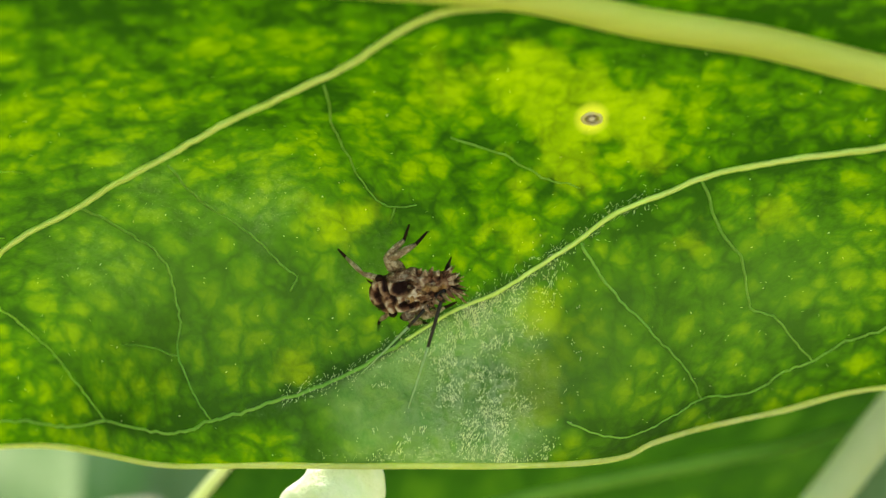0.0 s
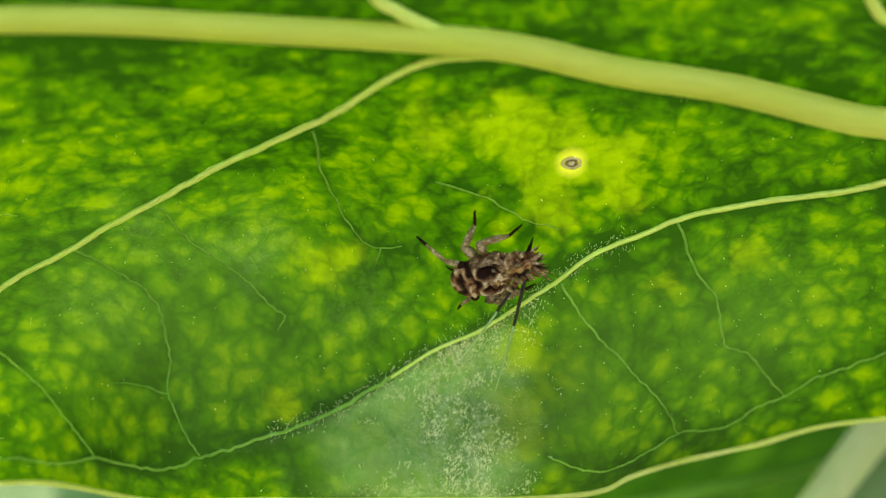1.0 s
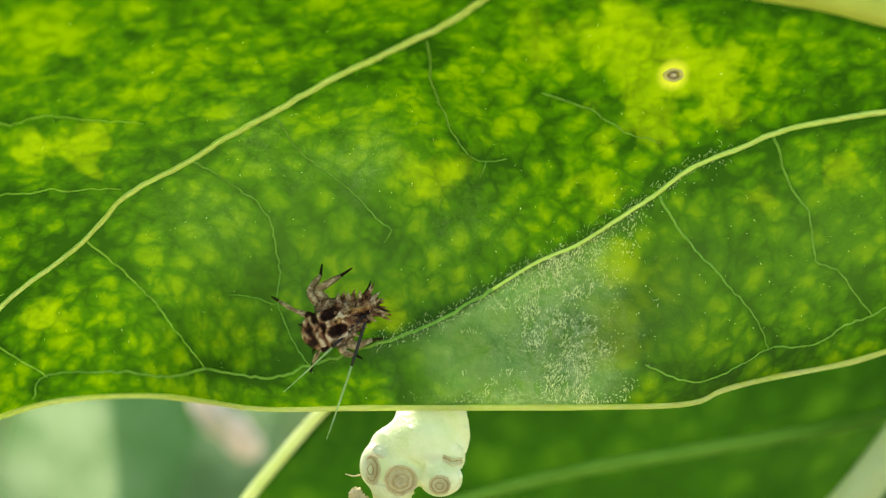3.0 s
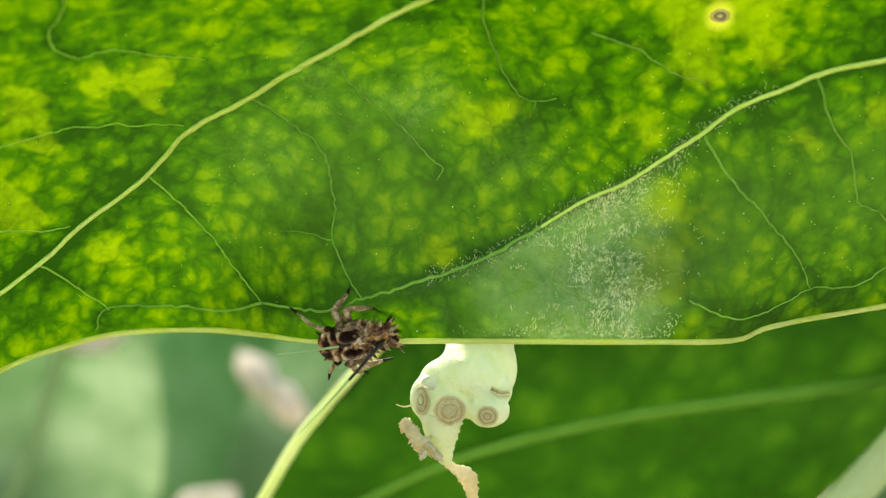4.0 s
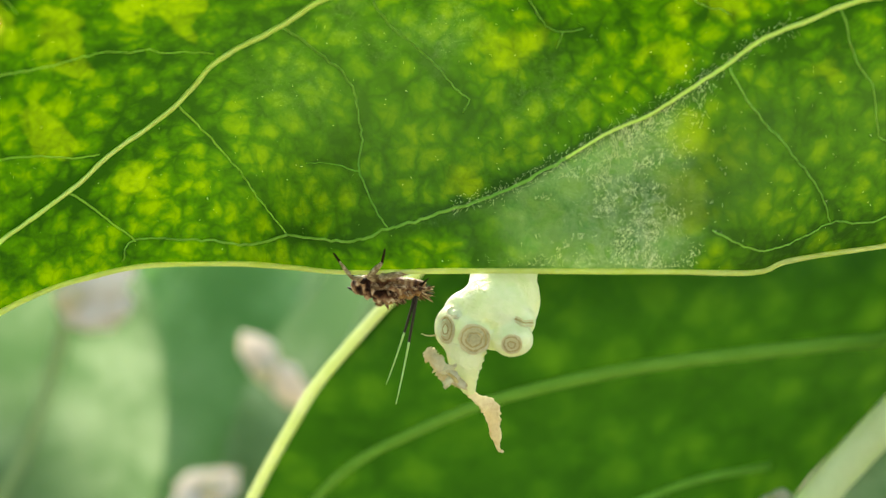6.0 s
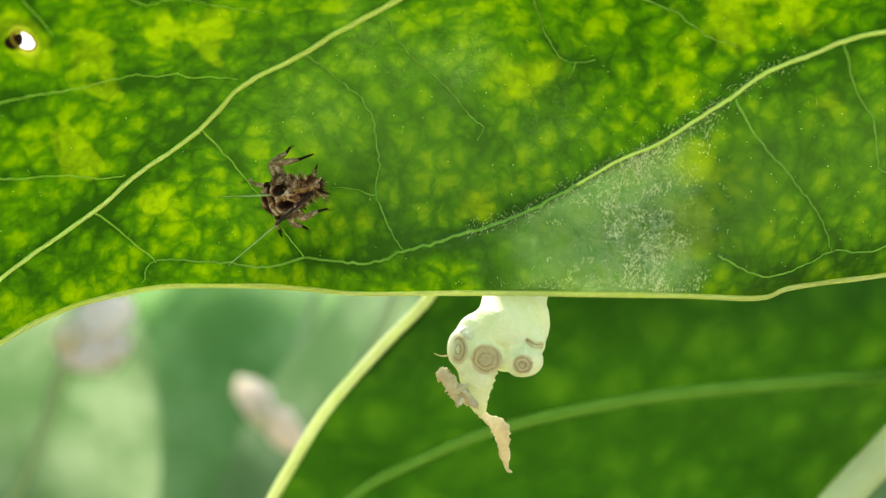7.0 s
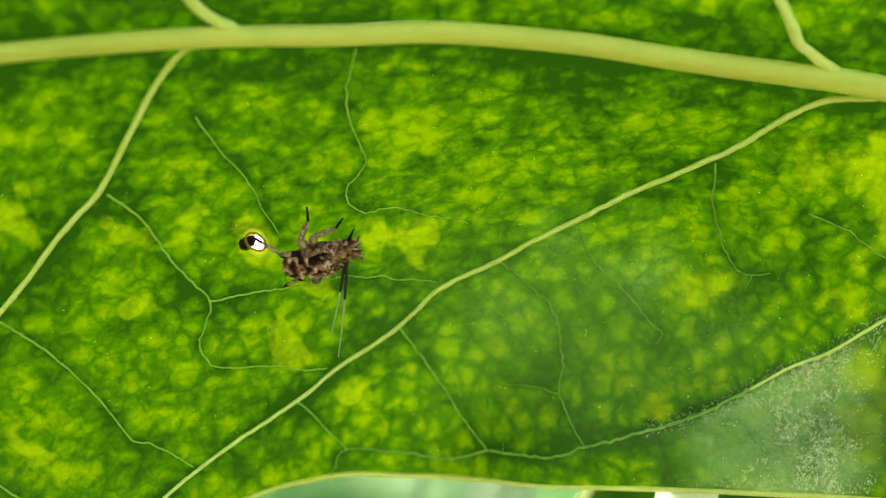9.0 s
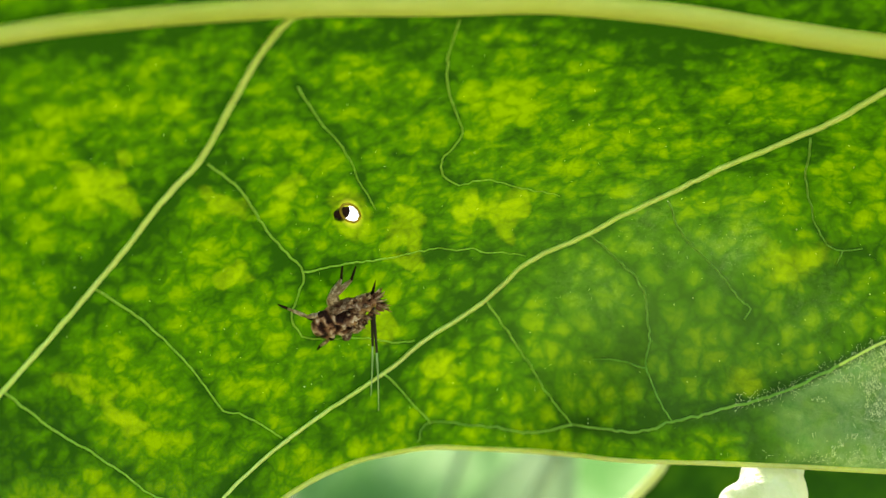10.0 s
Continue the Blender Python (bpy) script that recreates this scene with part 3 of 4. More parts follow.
    # cushions between the veins
    lift = -0.020 * (1 - np.exp(-far_vein / 0.09))
    lift += 0.006 * np.sin(x * 9.0 + 2 * np.sin(y * 5)) * np.sin(y * 11.0 + x * 2)
    d = leaf_depth(x, y) - lift * 0.75
    co = np.stack([x * CM, d * CM, 0.5 - y * CM], -1).reshape(-1, 3)
    rows, cols = x.shape
    index = np.arange(rows * cols).reshape(rows, cols)
    quads = np.stack([index[:-1, :-1], index[1:, :-1], index[1:, 1:], index[:-1, 1:]], -1).reshape(-1, 4)
    cx, cy = x.ravel()[quads].mean(1), y.ravel()[quads].mean(1)
    keep = np.hypot((cx - HOLE[0]) / 1.3, cy - HOLE[1]) > HOLE[2]
    keep &= ~under_rib.ravel()[quads].all(1)
    me = bpy.data.meshes.new("blade")
    base = np.array(leaf.location)
    me.from_pydata((co - base).tolist(), [], quads[keep].tolist())
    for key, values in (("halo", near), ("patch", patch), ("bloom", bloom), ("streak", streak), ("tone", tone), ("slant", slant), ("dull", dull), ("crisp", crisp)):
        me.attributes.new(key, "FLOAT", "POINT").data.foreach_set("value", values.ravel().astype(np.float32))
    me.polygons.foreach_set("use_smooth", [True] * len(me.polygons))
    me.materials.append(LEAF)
    blade = new("blade", me)
    blade.parent = leaf

    def rib(name, pts, wide, thin, material, raised, flat, label="", sides=8, step=0.04):
        line = spline(pts, step)
        count = len(line)
        for q in line[1:-1]:
            q += (0.011 if wide < 0.02 else 0.004) * np.array([noise.noise(Vector((q[0] * 9, q[1] * 9, 1.0))), noise.noise(Vector((q[0] * 9, q[1] * 9, 7.0)))]) + (0.013 if wide < 0.02 else 0.003) * np.array([noise.noise(Vector((q[0] * 24, q[1] * 24, 3.0))), noise.noise(Vector((q[0] * 24, q[1] * 24, 9.0)))])
        rnd = random.Random(len(pts) * 7 + int(pts[0][0] * 100))
        lumps = [1 + 0.05 * math.sin(n * step * 23 + rnd.random() * 0.8) for n in range(count)]
        radii = [(wide + (thin - wide) * n / (count - 1)) * CM * lumps[n] for n in range(count)]
        norms = [leaf_normal(px, py) for px, py in line]
        bm = tube(bmesh.new(), [on_leaf(px, py, raised) for px, py in line], radii, sides, flat, lambda n: norms[n])
        return part(name, bm, material, leaf, label)

    line = spline(MIDRIB, 0.06)
    widths = [(0.030 + 0.072 * min(max((px + 9.0) / 13.0, 0), 1) ** 0.8) * CM for px, _ in line]
    norms = [leaf_normal(px, py) for px, py in line]
    part("midrib", tube(bmesh.new(), [on_leaf(px, py - 0.018, 0.02) for px, py in line], widths, 14, 0.85, lambda n: norms[n]), RIB, leaf, "thick pale yellow-green midrib")
    for pts, wide, thin in SIDE_VEINS:
        cut = 13 if pts[0][0] > 4 else len(pts)
        rib("side_vein", pts[:cut], wide * 0.50, (thin if cut == len(pts) else 0.018) * 0.54, VEIN, 0.010, 0.9, "pale raised side vein")
        if cut < len(pts):
            rib("vein_end", pts[cut - 1 :], 0.011, 0.008, DULL_VEINLET, 0.0, 0.6, "thin fading vein end")
    for pts, wide, thin in UPPER_VEINS:
        rib("side_vein", pts, wide * 0.8, thin * 0.8, VEIN, 0.006, 0.9, "pale raised side vein")
    for pts, wide in FINE_VEINS:
        far_side = pts[0][0] < -2.0
        rib("veinlet", pts, wide * (0.78 if far_side else 0.86), wide * (0.50 if far_side else 0.50), VEINLET if far_side else DULL_VEINLET, 0.003, 0.4, "", 6)
    for pts, name in ((LOWER, "lower_edge"), (UPPER, "upper_edge")):
        line = spline(pts, 0.06)
        norms = [leaf_normal(px, py) for px, py in line]
        radii = [0.0175 * CM * (1 + 0.30 * noise.noise(Vector((px * 3.1, py * 2.0, 3.3)))) for px, py in line]
        part(name, tube(bmesh.new(), [on_leaf(px, py, 0.0) for px, py in line], radii, 8, 1.0, lambda n: norms[n]), RIM, leaf, "thin pale leaf edge")
    # the hole, with its thick amber lip
    ring = [(HOLE[0] + 1.32 * HOLE[2] * 1.06 * math.cos(a), HOLE[1] + HOLE[2] * 1.06 * math.sin(a)) for a in np.linspace(0, 2 * math.pi, 29)]
    norms = [leaf_normal(px, py) for px, py in ring]
    part("hole_lip", tube(bmesh.new(), [on_leaf(px, py, -0.003) for px, py in ring], 0.008 * CM, 7, 1.0, lambda n: norms[n], 0.2), AMBER, leaf, "amber lip of a small round hole")
    out = leaf_normal(HOLE[0], HOLE[1])
    side = Vector((1, 0, 0.25)) - out * out.x
    up = out.cross(side)
    crust = lump(bmesh.new(), on_leaf(HOLE[0] - 0.046, HOLE[1] + 0.016, -0.018), (side.normalized() * 0.056 * CM, up.normalized() * 0.058 * CM, out * 0.014 * CM), (16, 10), 0.35, 2.6, 1.0)
    part("hole_crust", crust, BARK_DARK, leaf, "dark dead crust in the hole")
    # the healed spot: a pale crust inside a brown ring
    for r, thick, material, name in ((0.048, 0.008, SCAR_FACE, "scab_ring"), (0.027, 0.007, SCAB, "scab_ring")):
        ring = [(SPOT[0] + r * 1.0 * math.cos(a), SPOT[1] + r * 0.50 * math.sin(a)) for a in np.linspace(0, 2 * math.pi, 25)]
        norms = [leaf_normal(px, py) for px, py in ring]
        part(name, tube(bmesh.new(), [on_leaf(px, py, 0.004) for px, py in ring], thick * CM, 7, 0.8, lambda n: norms[n], 0.25), material, leaf)
    out = leaf_normal(*SPOT)
    side = out.orthogonal().normalized()
    part("scab", lump(bmesh.new(), on_leaf(*SPOT, 0.002), (out * 0.012 * CM, side * 0.017 * CM, out.cross(side) * 0.017 * CM), (10, 6), 0.3, 3.0), PALE_SCAB, leaf, "dry pale scab")
    return leaf


build_leaf()


def build_hairs():
    """Short pale hairs: thick along the lower side vein and over the waxy bloom, thin elsewhere."""
    rnd = random.Random(11)
    verts, faces = [], []

    def hair(x, y, length, width):
        root, out = on_leaf(x, y, -0.004), leaf_normal(x, y)
        lean = Vector((rnd.uniform(-1, 1), rnd.uniform(-1, 1), rnd.uniform(-1, 1)))
        tip = root + (out * 0.6 + lean * 0.8).normalized() * length * CM
        side = out.orthogonal().normalized() * width * CM
        other = out.cross(side)
        k = len(verts)
        verts.extend([tuple(root + side), tuple(root - side * 0.5 + other * 0.86), tuple(root - side * 0.5 - other * 0.86), tuple(tip)])
        faces.extend([(k, k + 1, k + 3), (k + 1, k + 2, k + 3), (k + 2, k, k + 3)])

    def strand(x, y, length, width, wander=0.5):
        """A fine hair that lies along the skin, mostly hanging down."""
        out = leaf_normal(x, y)
        root = on_leaf(x, y, 0.002)
        way = Vector((rnd.gauss(-0.15, wander), rnd.uniform(-0.3, 0.1), -1.0))
        way = (way - out * way.dot(out) * 0.8).normalized()
        tip = root + (way + out * rnd.uniform(0.05, 0.5)).normalized() * length * CM
        side = out.cross(way).normalized() * width * CM
        k = len(verts)
        verts.extend([tuple(root + side), tuple(root - side), tuple(root + out * width * CM), tuple(tip)])
        faces.extend([(k, k + 1, k + 3), (k + 1, k + 2, k + 3), (k + 2, k, k + 3)])

    v2, low = line_at(SIDE_VEINS[2][0]), line_at(LOWER)
    for _ in range(30000):
        x = rnd.gauss(0.20, 0.34)
        top, bottom = float(v2(x)), float(low(x)) - 0.03
        y = rnd.uniform(top - 0.01, bottom)
        thick = noise.noise(Vector((x * 7, y * 7, 4.0))) + 0.7 * noise.noise(Vector((x * 24, y * 24, 1.0)))
        thick += 0.25 - 1.4 * abs(x - 0.28) + (0.18 if y - top < 0.18 else 0.0)
        if y < bottom and rnd.random() < thick * 0.75:
            strand(x, y, rnd.uniform(0.010, 0.026), rnd.uniform(0.0011, 0.0022))
    for _ in range(650):
        x = rnd.uniform(-0.85, 1.2)
        y = float(v2(x)) + rnd.gauss(-0.010, 0.040)
        strand(x, y, rnd.uniform(0.012, 0.026), 0.0012, 0.8)
    for _ in range(600):
        x, y = rnd.uniform(-5.3, 2.7), rnd.uniform(-1.1, 1.0)
        if y < float(low(x)) - 0.05:
            hair(x, y, rnd.uniform(0.005, 0.012), rnd.uniform(0.0013, 0.0028))
    # grains of wax, in clusters below the vein, over the bloom and along the margin
    def grain(x, y, size):
        root, out = on_leaf(x, y), leaf_normal(x, y)
        side = (out.orthogonal().normalized() * rnd.uniform(0.6, 1.2) + out * 0.2) * size * CM
        other = out.cross(side).normalized() * size * rnd.uniform(0.4, 1.0) * CM
        k = len(verts)
        verts.extend([tuple(root + side), tuple(root + other), tuple(root - side), tuple(root - other), tuple(root + out * size * CM * 0.8)])
        faces.extend([(k, k + 1, k + 4), (k + 1, k + 2, k + 4), (k + 2, k + 3, k + 4), (k + 3, k, k + 4)])

    count = 0
    while count < 2200:
        kind = rnd.random()
        x = rnd.gauss(0.24, 0.30)
        top, bottom = float(v2(x)), float(low(x))
        if kind < 0.42:
            y = top + abs(rnd.gauss(0.02, 0.10))
        elif kind < 0.60:
            x = rnd.gauss(-0.1, 0.30)
            y = float(low(x)) - 0.03 - abs(rnd.gauss(0, 0.06))
        else:
            x = rnd.gauss(0.42, 0.13)
            y = rnd.uniform(top, bottom - 0.05)
        count += 1
        if noise.noise(Vector((x * 9, y * 9, 4.0))) + 0.5 * noise.noise(Vector((x * 31, y * 31, 1.0))) > 0.04 and y < float(low(x)) - 0.025:
            grain(x, y, rnd.uniform(0.0018, 0.0042) * (1.2 if x > 0.1 else 1.0))
    me = bpy.data.meshes.new("leaf_hair")
    me.from_pydata(verts, [], faces)
    me.materials.append(HAIR)
    tagged(new("leaf_hair", me), "short pale hairs and wax grains on the leaf underside", "hair", kind="stuff")


build_hairs()


# ---- the leaves behind ----
def sheet(name, grid, material, parent):
    """A leaf blade from a grid of world places."""
    rows, cols = len(grid), len(grid[0])
    base = base_of(parent)
    me = bpy.data.meshes.new(name)
    verts = [tuple(p - base) for row in grid for p in row]
    faces = [(r * cols + c, (r + 1) * cols + c, (r + 1) * cols + c + 1, r * cols + c + 1) for r in range(rows - 1) for c in range(cols - 1)]
    me.from_pydata(verts, [], faces)
    me.polygons.foreach_set("use_smooth", [True] * len(me.polygons))
    me.materials.append(material)
    ob = new(name, me)
    ob.parent = parent
    return ob


def blade_between(edge_a, edge_b, depth, rows=60, cols=40):
    """Places between two lines in x, y, at depth(x, y)."""
    a, b = np.array(edge_a), np.array(edge_b)
    a = np.array([[np.interp(t, np.linspace(0, 1, len(a)), a[:, k]) for k in range(2)] for t in np.linspace(0, 1, rows)])
    b = np.array([[np.interp(t, np.linspace(0, 1, len(b)), b[:, k]) for k in range(2)] for t in np.linspace(0, 1, rows)])
    return [[at(*(p + (q - p) * s), depth(*(p + (q - p) * s))) for s in np.linspace(0, 1, cols)] for p, q in zip(a, b)]


def strip(name, pts, depth, wide, thin, material, parent, label="", out=0.05, step=0.15):
    line = spline(pts, step)
    count = len(line)
    radii = [(wide + (thin - wide) * n / (count - 1)) * CM for n in range(count)]
    return part(name, tube(bmesh.new(), [at(px, py, depth(px, py) - out) for px, py in line], radii, 10), material, parent, label)


def shaded_leaf():
    def depth(x, y):
        return 12.1 + 0.28 * (x - 0.5) + 0.30 * (y - 2.0) + 0.06 * (x - 0.5) ** 2 - 0.5 * math.exp(-((y - 1.6 + 0.18 * x) ** 2) / 0.5)

    leaf = thing("leaf", at(5.2, 0.2, depth(5.2, 0.2)), "dark green shaded leaf with a pale yellow-green edge", "leaf")
    edge = spline(((0.4, -1.6), (-0.6, -0.4), (-1.02, 0.70), (-1.17, 1.03), (-1.48, 1.38), (-1.75, 1.70), (-1.99, 2.0), (-2.19, 2.32), (-2.36, 2.6), (-2.53, 2.9), (-3.0, 3.8), (-3.4, 5.0), (-2.8, 6.4)), 0.1)
    right = spline(((5.0, -1.2), (5.2, 0.2), (4.4, 1.4), (3.3, 2.1), (2.48, 2.75), (2.08, 3.4), (1.6, 4.4), (0.6, 5.6), (-2.8, 6.4)), 0.1)
    sheet("blade", blade_between(edge, right, depth), SHADE_LEAF, leaf)
    strip("edge", edge, depth, 0.05, 0.05, SOFT_EDGE, leaf, "pale thick leaf edge", 0.0)
    strip("vein", ((-2.5, 3.6), (-2.0, 2.95), (-1.65, 2.63), (-1.26, 2.41), (-0.66, 2.13), (0.03, 1.93), (0.74, 1.78), (1.48, 1.68), (2.5, 1.56), (3.04, 1.50), (5.0, 1.1)), depth, 0.045, 0.085, DIM_VEIN, leaf, "broad pale vein", 0.0)
    strip("vein", ((-0.6, 3.9), (0.4, 3.2), (1.2, 2.85), (2.0, 2.7)), depth, 0.03, 0.04, DIM_VEIN, leaf, "", 0.0)
    return leaf


def ribbed_leaf():
    def depth(x, y):
        return 12.0 + 0.10 * (x - 2.5) + 0.10 * (y - 2.5)

    leaf = thing("leaf", at(4.6, 0.0, depth(4.6, 0.0)), "pale green leaf with a thick whitish rib", "leaf")
    rib = spline(((4.7, 0.0), (3.8, 1.0), (3.05, 1.95), (2.60, 2.45), (2.22, 2.90), (1.6, 3.8), (1.0, 5.0)), 0.1)
    edge = spline(((4.7, 0.0), (6.5, 0.8), (6.6, 2.6), (5.5, 4.4), (3.4, 5.4), (0.95, 5.0)), 0.1)
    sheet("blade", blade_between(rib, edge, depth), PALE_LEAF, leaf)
    strip("rib", rib, depth, 0.17, 0.14, PALE_RIB, leaf, "thick whitish rib", 0.06)
    return leaf


FAR_BASES = []


def set_back(ob):
    """Moves a far thing further off, and grows it as much."""
    near = at(-0.6, 1.3, -0.9)
    ob.location = near + (ob.location - near) * 1.3
    ob.scale = (1.3, 1.3, 1.3)


def pale_leaf(label, tip, middle, base, half, depth0, slope, material=None):
    """A broad leaf far behind: a midrib line with two halves that droop."""
    line = spline((tip, middle, base), 0.3)
    count = len(line)
    a, b = [], []
    for n, p in enumerate(line):
        t = n / (count - 1)
        along = line[min(n + 1, count - 1)] - line[max(n - 1, 0)]
        along = along / np.linalg.norm(along)
        w = half * math.sin(math.pi * min(1, 0.03 + t * 0.95)) ** 0.7
        a.append(p + np.array([-along[1], along[0]]) * w)
        b.append(p - np.array([-along[1], along[0]]) * w)

    def depth(x, y):
        return depth0 + slope[0] * (x - middle[0]) + slope[1] * (y - middle[1]) + 0.35 * math.sin(x * 0.9 + y * 0.7)

    leaf = thing("leaf", at(*base, depth(*base)), label, "leaf")
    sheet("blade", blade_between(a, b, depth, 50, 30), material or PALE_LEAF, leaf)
    strip("midrib", line, depth, 0.06, 0.10, SOFT_RIB, leaf, "pale midrib", 0.05, 0.3)
    set_back(leaf)
    FAR_BASES.append(leaf.location.copy())
    return leaf


shaded_leaf()
ribbed_leaf()
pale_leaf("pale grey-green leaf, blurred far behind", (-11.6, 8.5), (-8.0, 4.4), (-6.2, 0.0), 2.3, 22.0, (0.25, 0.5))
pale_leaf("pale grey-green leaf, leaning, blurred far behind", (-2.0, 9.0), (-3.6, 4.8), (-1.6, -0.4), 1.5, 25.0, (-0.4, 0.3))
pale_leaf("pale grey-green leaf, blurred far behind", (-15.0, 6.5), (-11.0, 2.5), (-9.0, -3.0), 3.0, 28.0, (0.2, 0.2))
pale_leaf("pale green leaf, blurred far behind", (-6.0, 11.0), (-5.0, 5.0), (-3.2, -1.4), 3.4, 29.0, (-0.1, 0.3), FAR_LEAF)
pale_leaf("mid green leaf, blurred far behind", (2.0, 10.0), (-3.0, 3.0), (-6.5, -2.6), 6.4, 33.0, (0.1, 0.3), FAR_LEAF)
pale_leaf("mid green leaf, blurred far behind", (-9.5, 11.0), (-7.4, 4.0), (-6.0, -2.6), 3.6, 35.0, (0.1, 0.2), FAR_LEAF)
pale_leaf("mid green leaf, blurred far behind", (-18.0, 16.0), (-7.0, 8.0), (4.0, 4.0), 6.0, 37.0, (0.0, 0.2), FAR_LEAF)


def dry_flower(place, size, turn):
    """A withered pinkish flower, far behind: five crumpled petals round a knob."""
    ob = thing("dry_flower", place, "withered pale pinkish-brown flower, blurred far behind", "flower", "withered flowers")
    rnd = random.Random(int(turn * 10))
    for k in range(4):
        a = turn + rnd.uniform(-0.25, 0.25)
        way = Vector((math.cos(a), rnd.uniform(-0.5, 0.5), math.sin(a)))
        across = Vector((-math.sin(a), 0.2, math.cos(a)))
        bm = lump(bmesh.new(), place + (way * rnd.uniform(-0.6, 0.6) + across * rnd.uniform(-0.25, 0.25)) * size * CM, (way * size * 0.50 * CM, across * size * 0.36 * CM, Vector((0, size * 0.12 * CM, 0))), (14, 10), 0.4, 2.0, rnd.random() * 9)
        part("petal", bm, DRY, ob)
    part("knob", lump(bmesh.new(), place, (Vector((size * 0.3 * CM, 0, 0)), Vector((0, size * 0.3 * CM, 0)), Vector((0, 0, size * 0.3 * CM))), (12, 8), 0.2, 2.0), HUSK, ob)
    return ob


set_back(dry_flower(at(-3.75, 2.25, 21.35), 0.66, 2.35))
set_back(dry_flower(at(-6.45, 1.20, 20.45), 0.90, 0.1))
set_back(dry_flower(at(-4.7, 4.1, 22.2), 0.75, 0.2))
dry_flower(at(2.03, 3.02, 12.75), 0.22, 0.9)


# ---- the cut flower stalk ----
def flower_stalk():
    def nearer(x, y, d):
        return at(-0.61, 1.22, -0.87).lerp(at(x, y, d), 0.952)

    def sp(x, y, d):
        return nearer(-0.58 + (x + 0.58) * 1.037, 1.28 + (y - 1.28) * 1.037, d + 0.35)

    stalk = thing("flower_stalk", at(2.6, -1.0, 11.2), "pale cream-green flower stalk stub with round cut scars", "stalk")
    body = spline(((2.6, -1.0, 11.4), (1.2, -0.4, 11.2), (0.2, 0.25, 10.5), (-0.34, 0.80, 9.85), (-0.46, 1.03, 9.64), (-0.51, 1.17, 9.50), (-0.56, 1.32, 9.30), (-0.60, 1.45, 9.16), (-0.63, 1.54, 9.10)), 0.04)
    radii = []
    for p in body:
        t = p[1]
        r = 0.15 + 0.06 * min(max((t - 0.3) / 0.6, 0), 1) + 0.055 * min(max((t - 1.12) / 0.25, 0), 1) - 0.07 * max(0, (t - 1.46) / 0.08)
        radii.append(r * CM)
    right, up, near = Vector((1, 0, 0)), Vector((0, 0, 1)), Vector((0, -1, 0))
    bm = tube(bmesh.new(), [nearer(*p) for p in body], radii, 24, 0.9, None, 0.015, 3)
    knobs = (
        (-0.50, 0.90, 9.08, 0.215, 0.26, 0.18), (-0.510, 1.06, 9.04, 0.212, 0.24, 0.19), (-0.525, 1.20, 8.99, 0.218, 0.21, 0.19), (-0.570, 1.33, 8.90, 0.250, 0.16, 0.20), (-0.640, 1.43, 8.83, 0.300, 0.13, 0.19), (-0.740, 1.40, 8.86, 0.170, 0.16, 0.16), (-0.50, 1.30, 8.92, 0.21, 0.24, 0.19), (-0.720, 1.53, 8.70, 0.135, 0.125, 0.13),
        (-0.860, 1.49, 8.77, 0.105, 0.135, 0.13), (-0.465, 1.555, 8.67, 0.130, 0.110, 0.13), (-0.440, 1.44, 8.80, 0.125, 0.110, 0.13), (-0.780, 1.60, 8.74, 0.120, 0.110, 0.11),
    )
    for n, (x, y, d, rx, ry, rd) in enumerate(knobs):
        lump(bm, sp(x, y, d), (right * rx * 1.037 * CM, up * ry * 1.037 * CM, near * rd * CM), (24, 16), 0.06, 2.6, n * 1.3)

    def front(x, y):
        """How near the stub's skin comes at x, y."""
        best = 9.2
        for cx, cy, d, rx, ry, rd in knobs:
            inside = 1 - ((x - cx) / rx) ** 2 - ((y - cy) / ry) ** 2
            if inside > 0:
                best = min(best, d - rd * math.sqrt(inside))
        return best

    def facing(x, y):
        e = 0.02
        gx, gy = (front(x + e, y) - front(x - e, y)) / (2 * e), (front(x, y + e) - front(x, y - e)) / (2 * e)
        return Vector((max(-1.2, min(1.2, gx)), -1.0, -max(-1.2, min(1.2, gy)))).normalized()

    stem = part("stem", bm, STALK, stalk, "fleshy pale green stem with swollen knobs")
    fuse = stem.modifiers.new("fuse", "REMESH")
    fuse.mode, fuse.voxel_size, fuse.use_smooth_shade = "VOXEL", 0.00013, True
    soften = stem.modifiers.new("soften", "SMOOTH")
    soften.factor, soften.iterations = 0.6, 16

    def scar(x, y, wide, high, rings, lean=None, seed=0, sink=0.0):
        """A round scar: a corky face with thin ridges, one inside another."""
        toward = (lean or facing(x, y)).normalized()
        place = sp(x, y, front(x, y) + sink)
        a = (right - toward * toward.x).normalized()
        b = toward.cross(a)
        for k in range(rings):
            s = 1 - k * 0.86 / rings
            pts = []
            for u in np.linspace(0, 2 * math.pi, 37):
                w = 1 + (0.10 + 0.05 * k) * noise.noise(Vector((math.cos(u) * 1.5 + seed, math.sin(u) * 1.5, k * 0.8)))
                pts.append(place + (a * math.cos(u) * wide + b * math.sin(u) * high) * s * w * CM + toward * (0.004 + 0.004 * k) * CM)
            part("scar_ring", tube(bmesh.new(), pts, wide * (0.085 if k % 2 == 0 else 0.06) * CM, 7, 1.0, lambda n: toward, 0.35, k + seed), SCAR_FACE if k % 2 == 0 else CORK, stalk)
        part("scar_core", lump(bmesh.new(), place, (toward * wide * 0.10 * CM, a * wide * 0.98 * CM, b * high * 0.98 * CM), (20, 12), 0.30, 3.0, seed), SCAR_PALE, stalk, "corky tan scar")

    scar(-0.710, 1.555, 0.094, 0.090, 5, near + right * 0.05 - up * 0.25, 1)
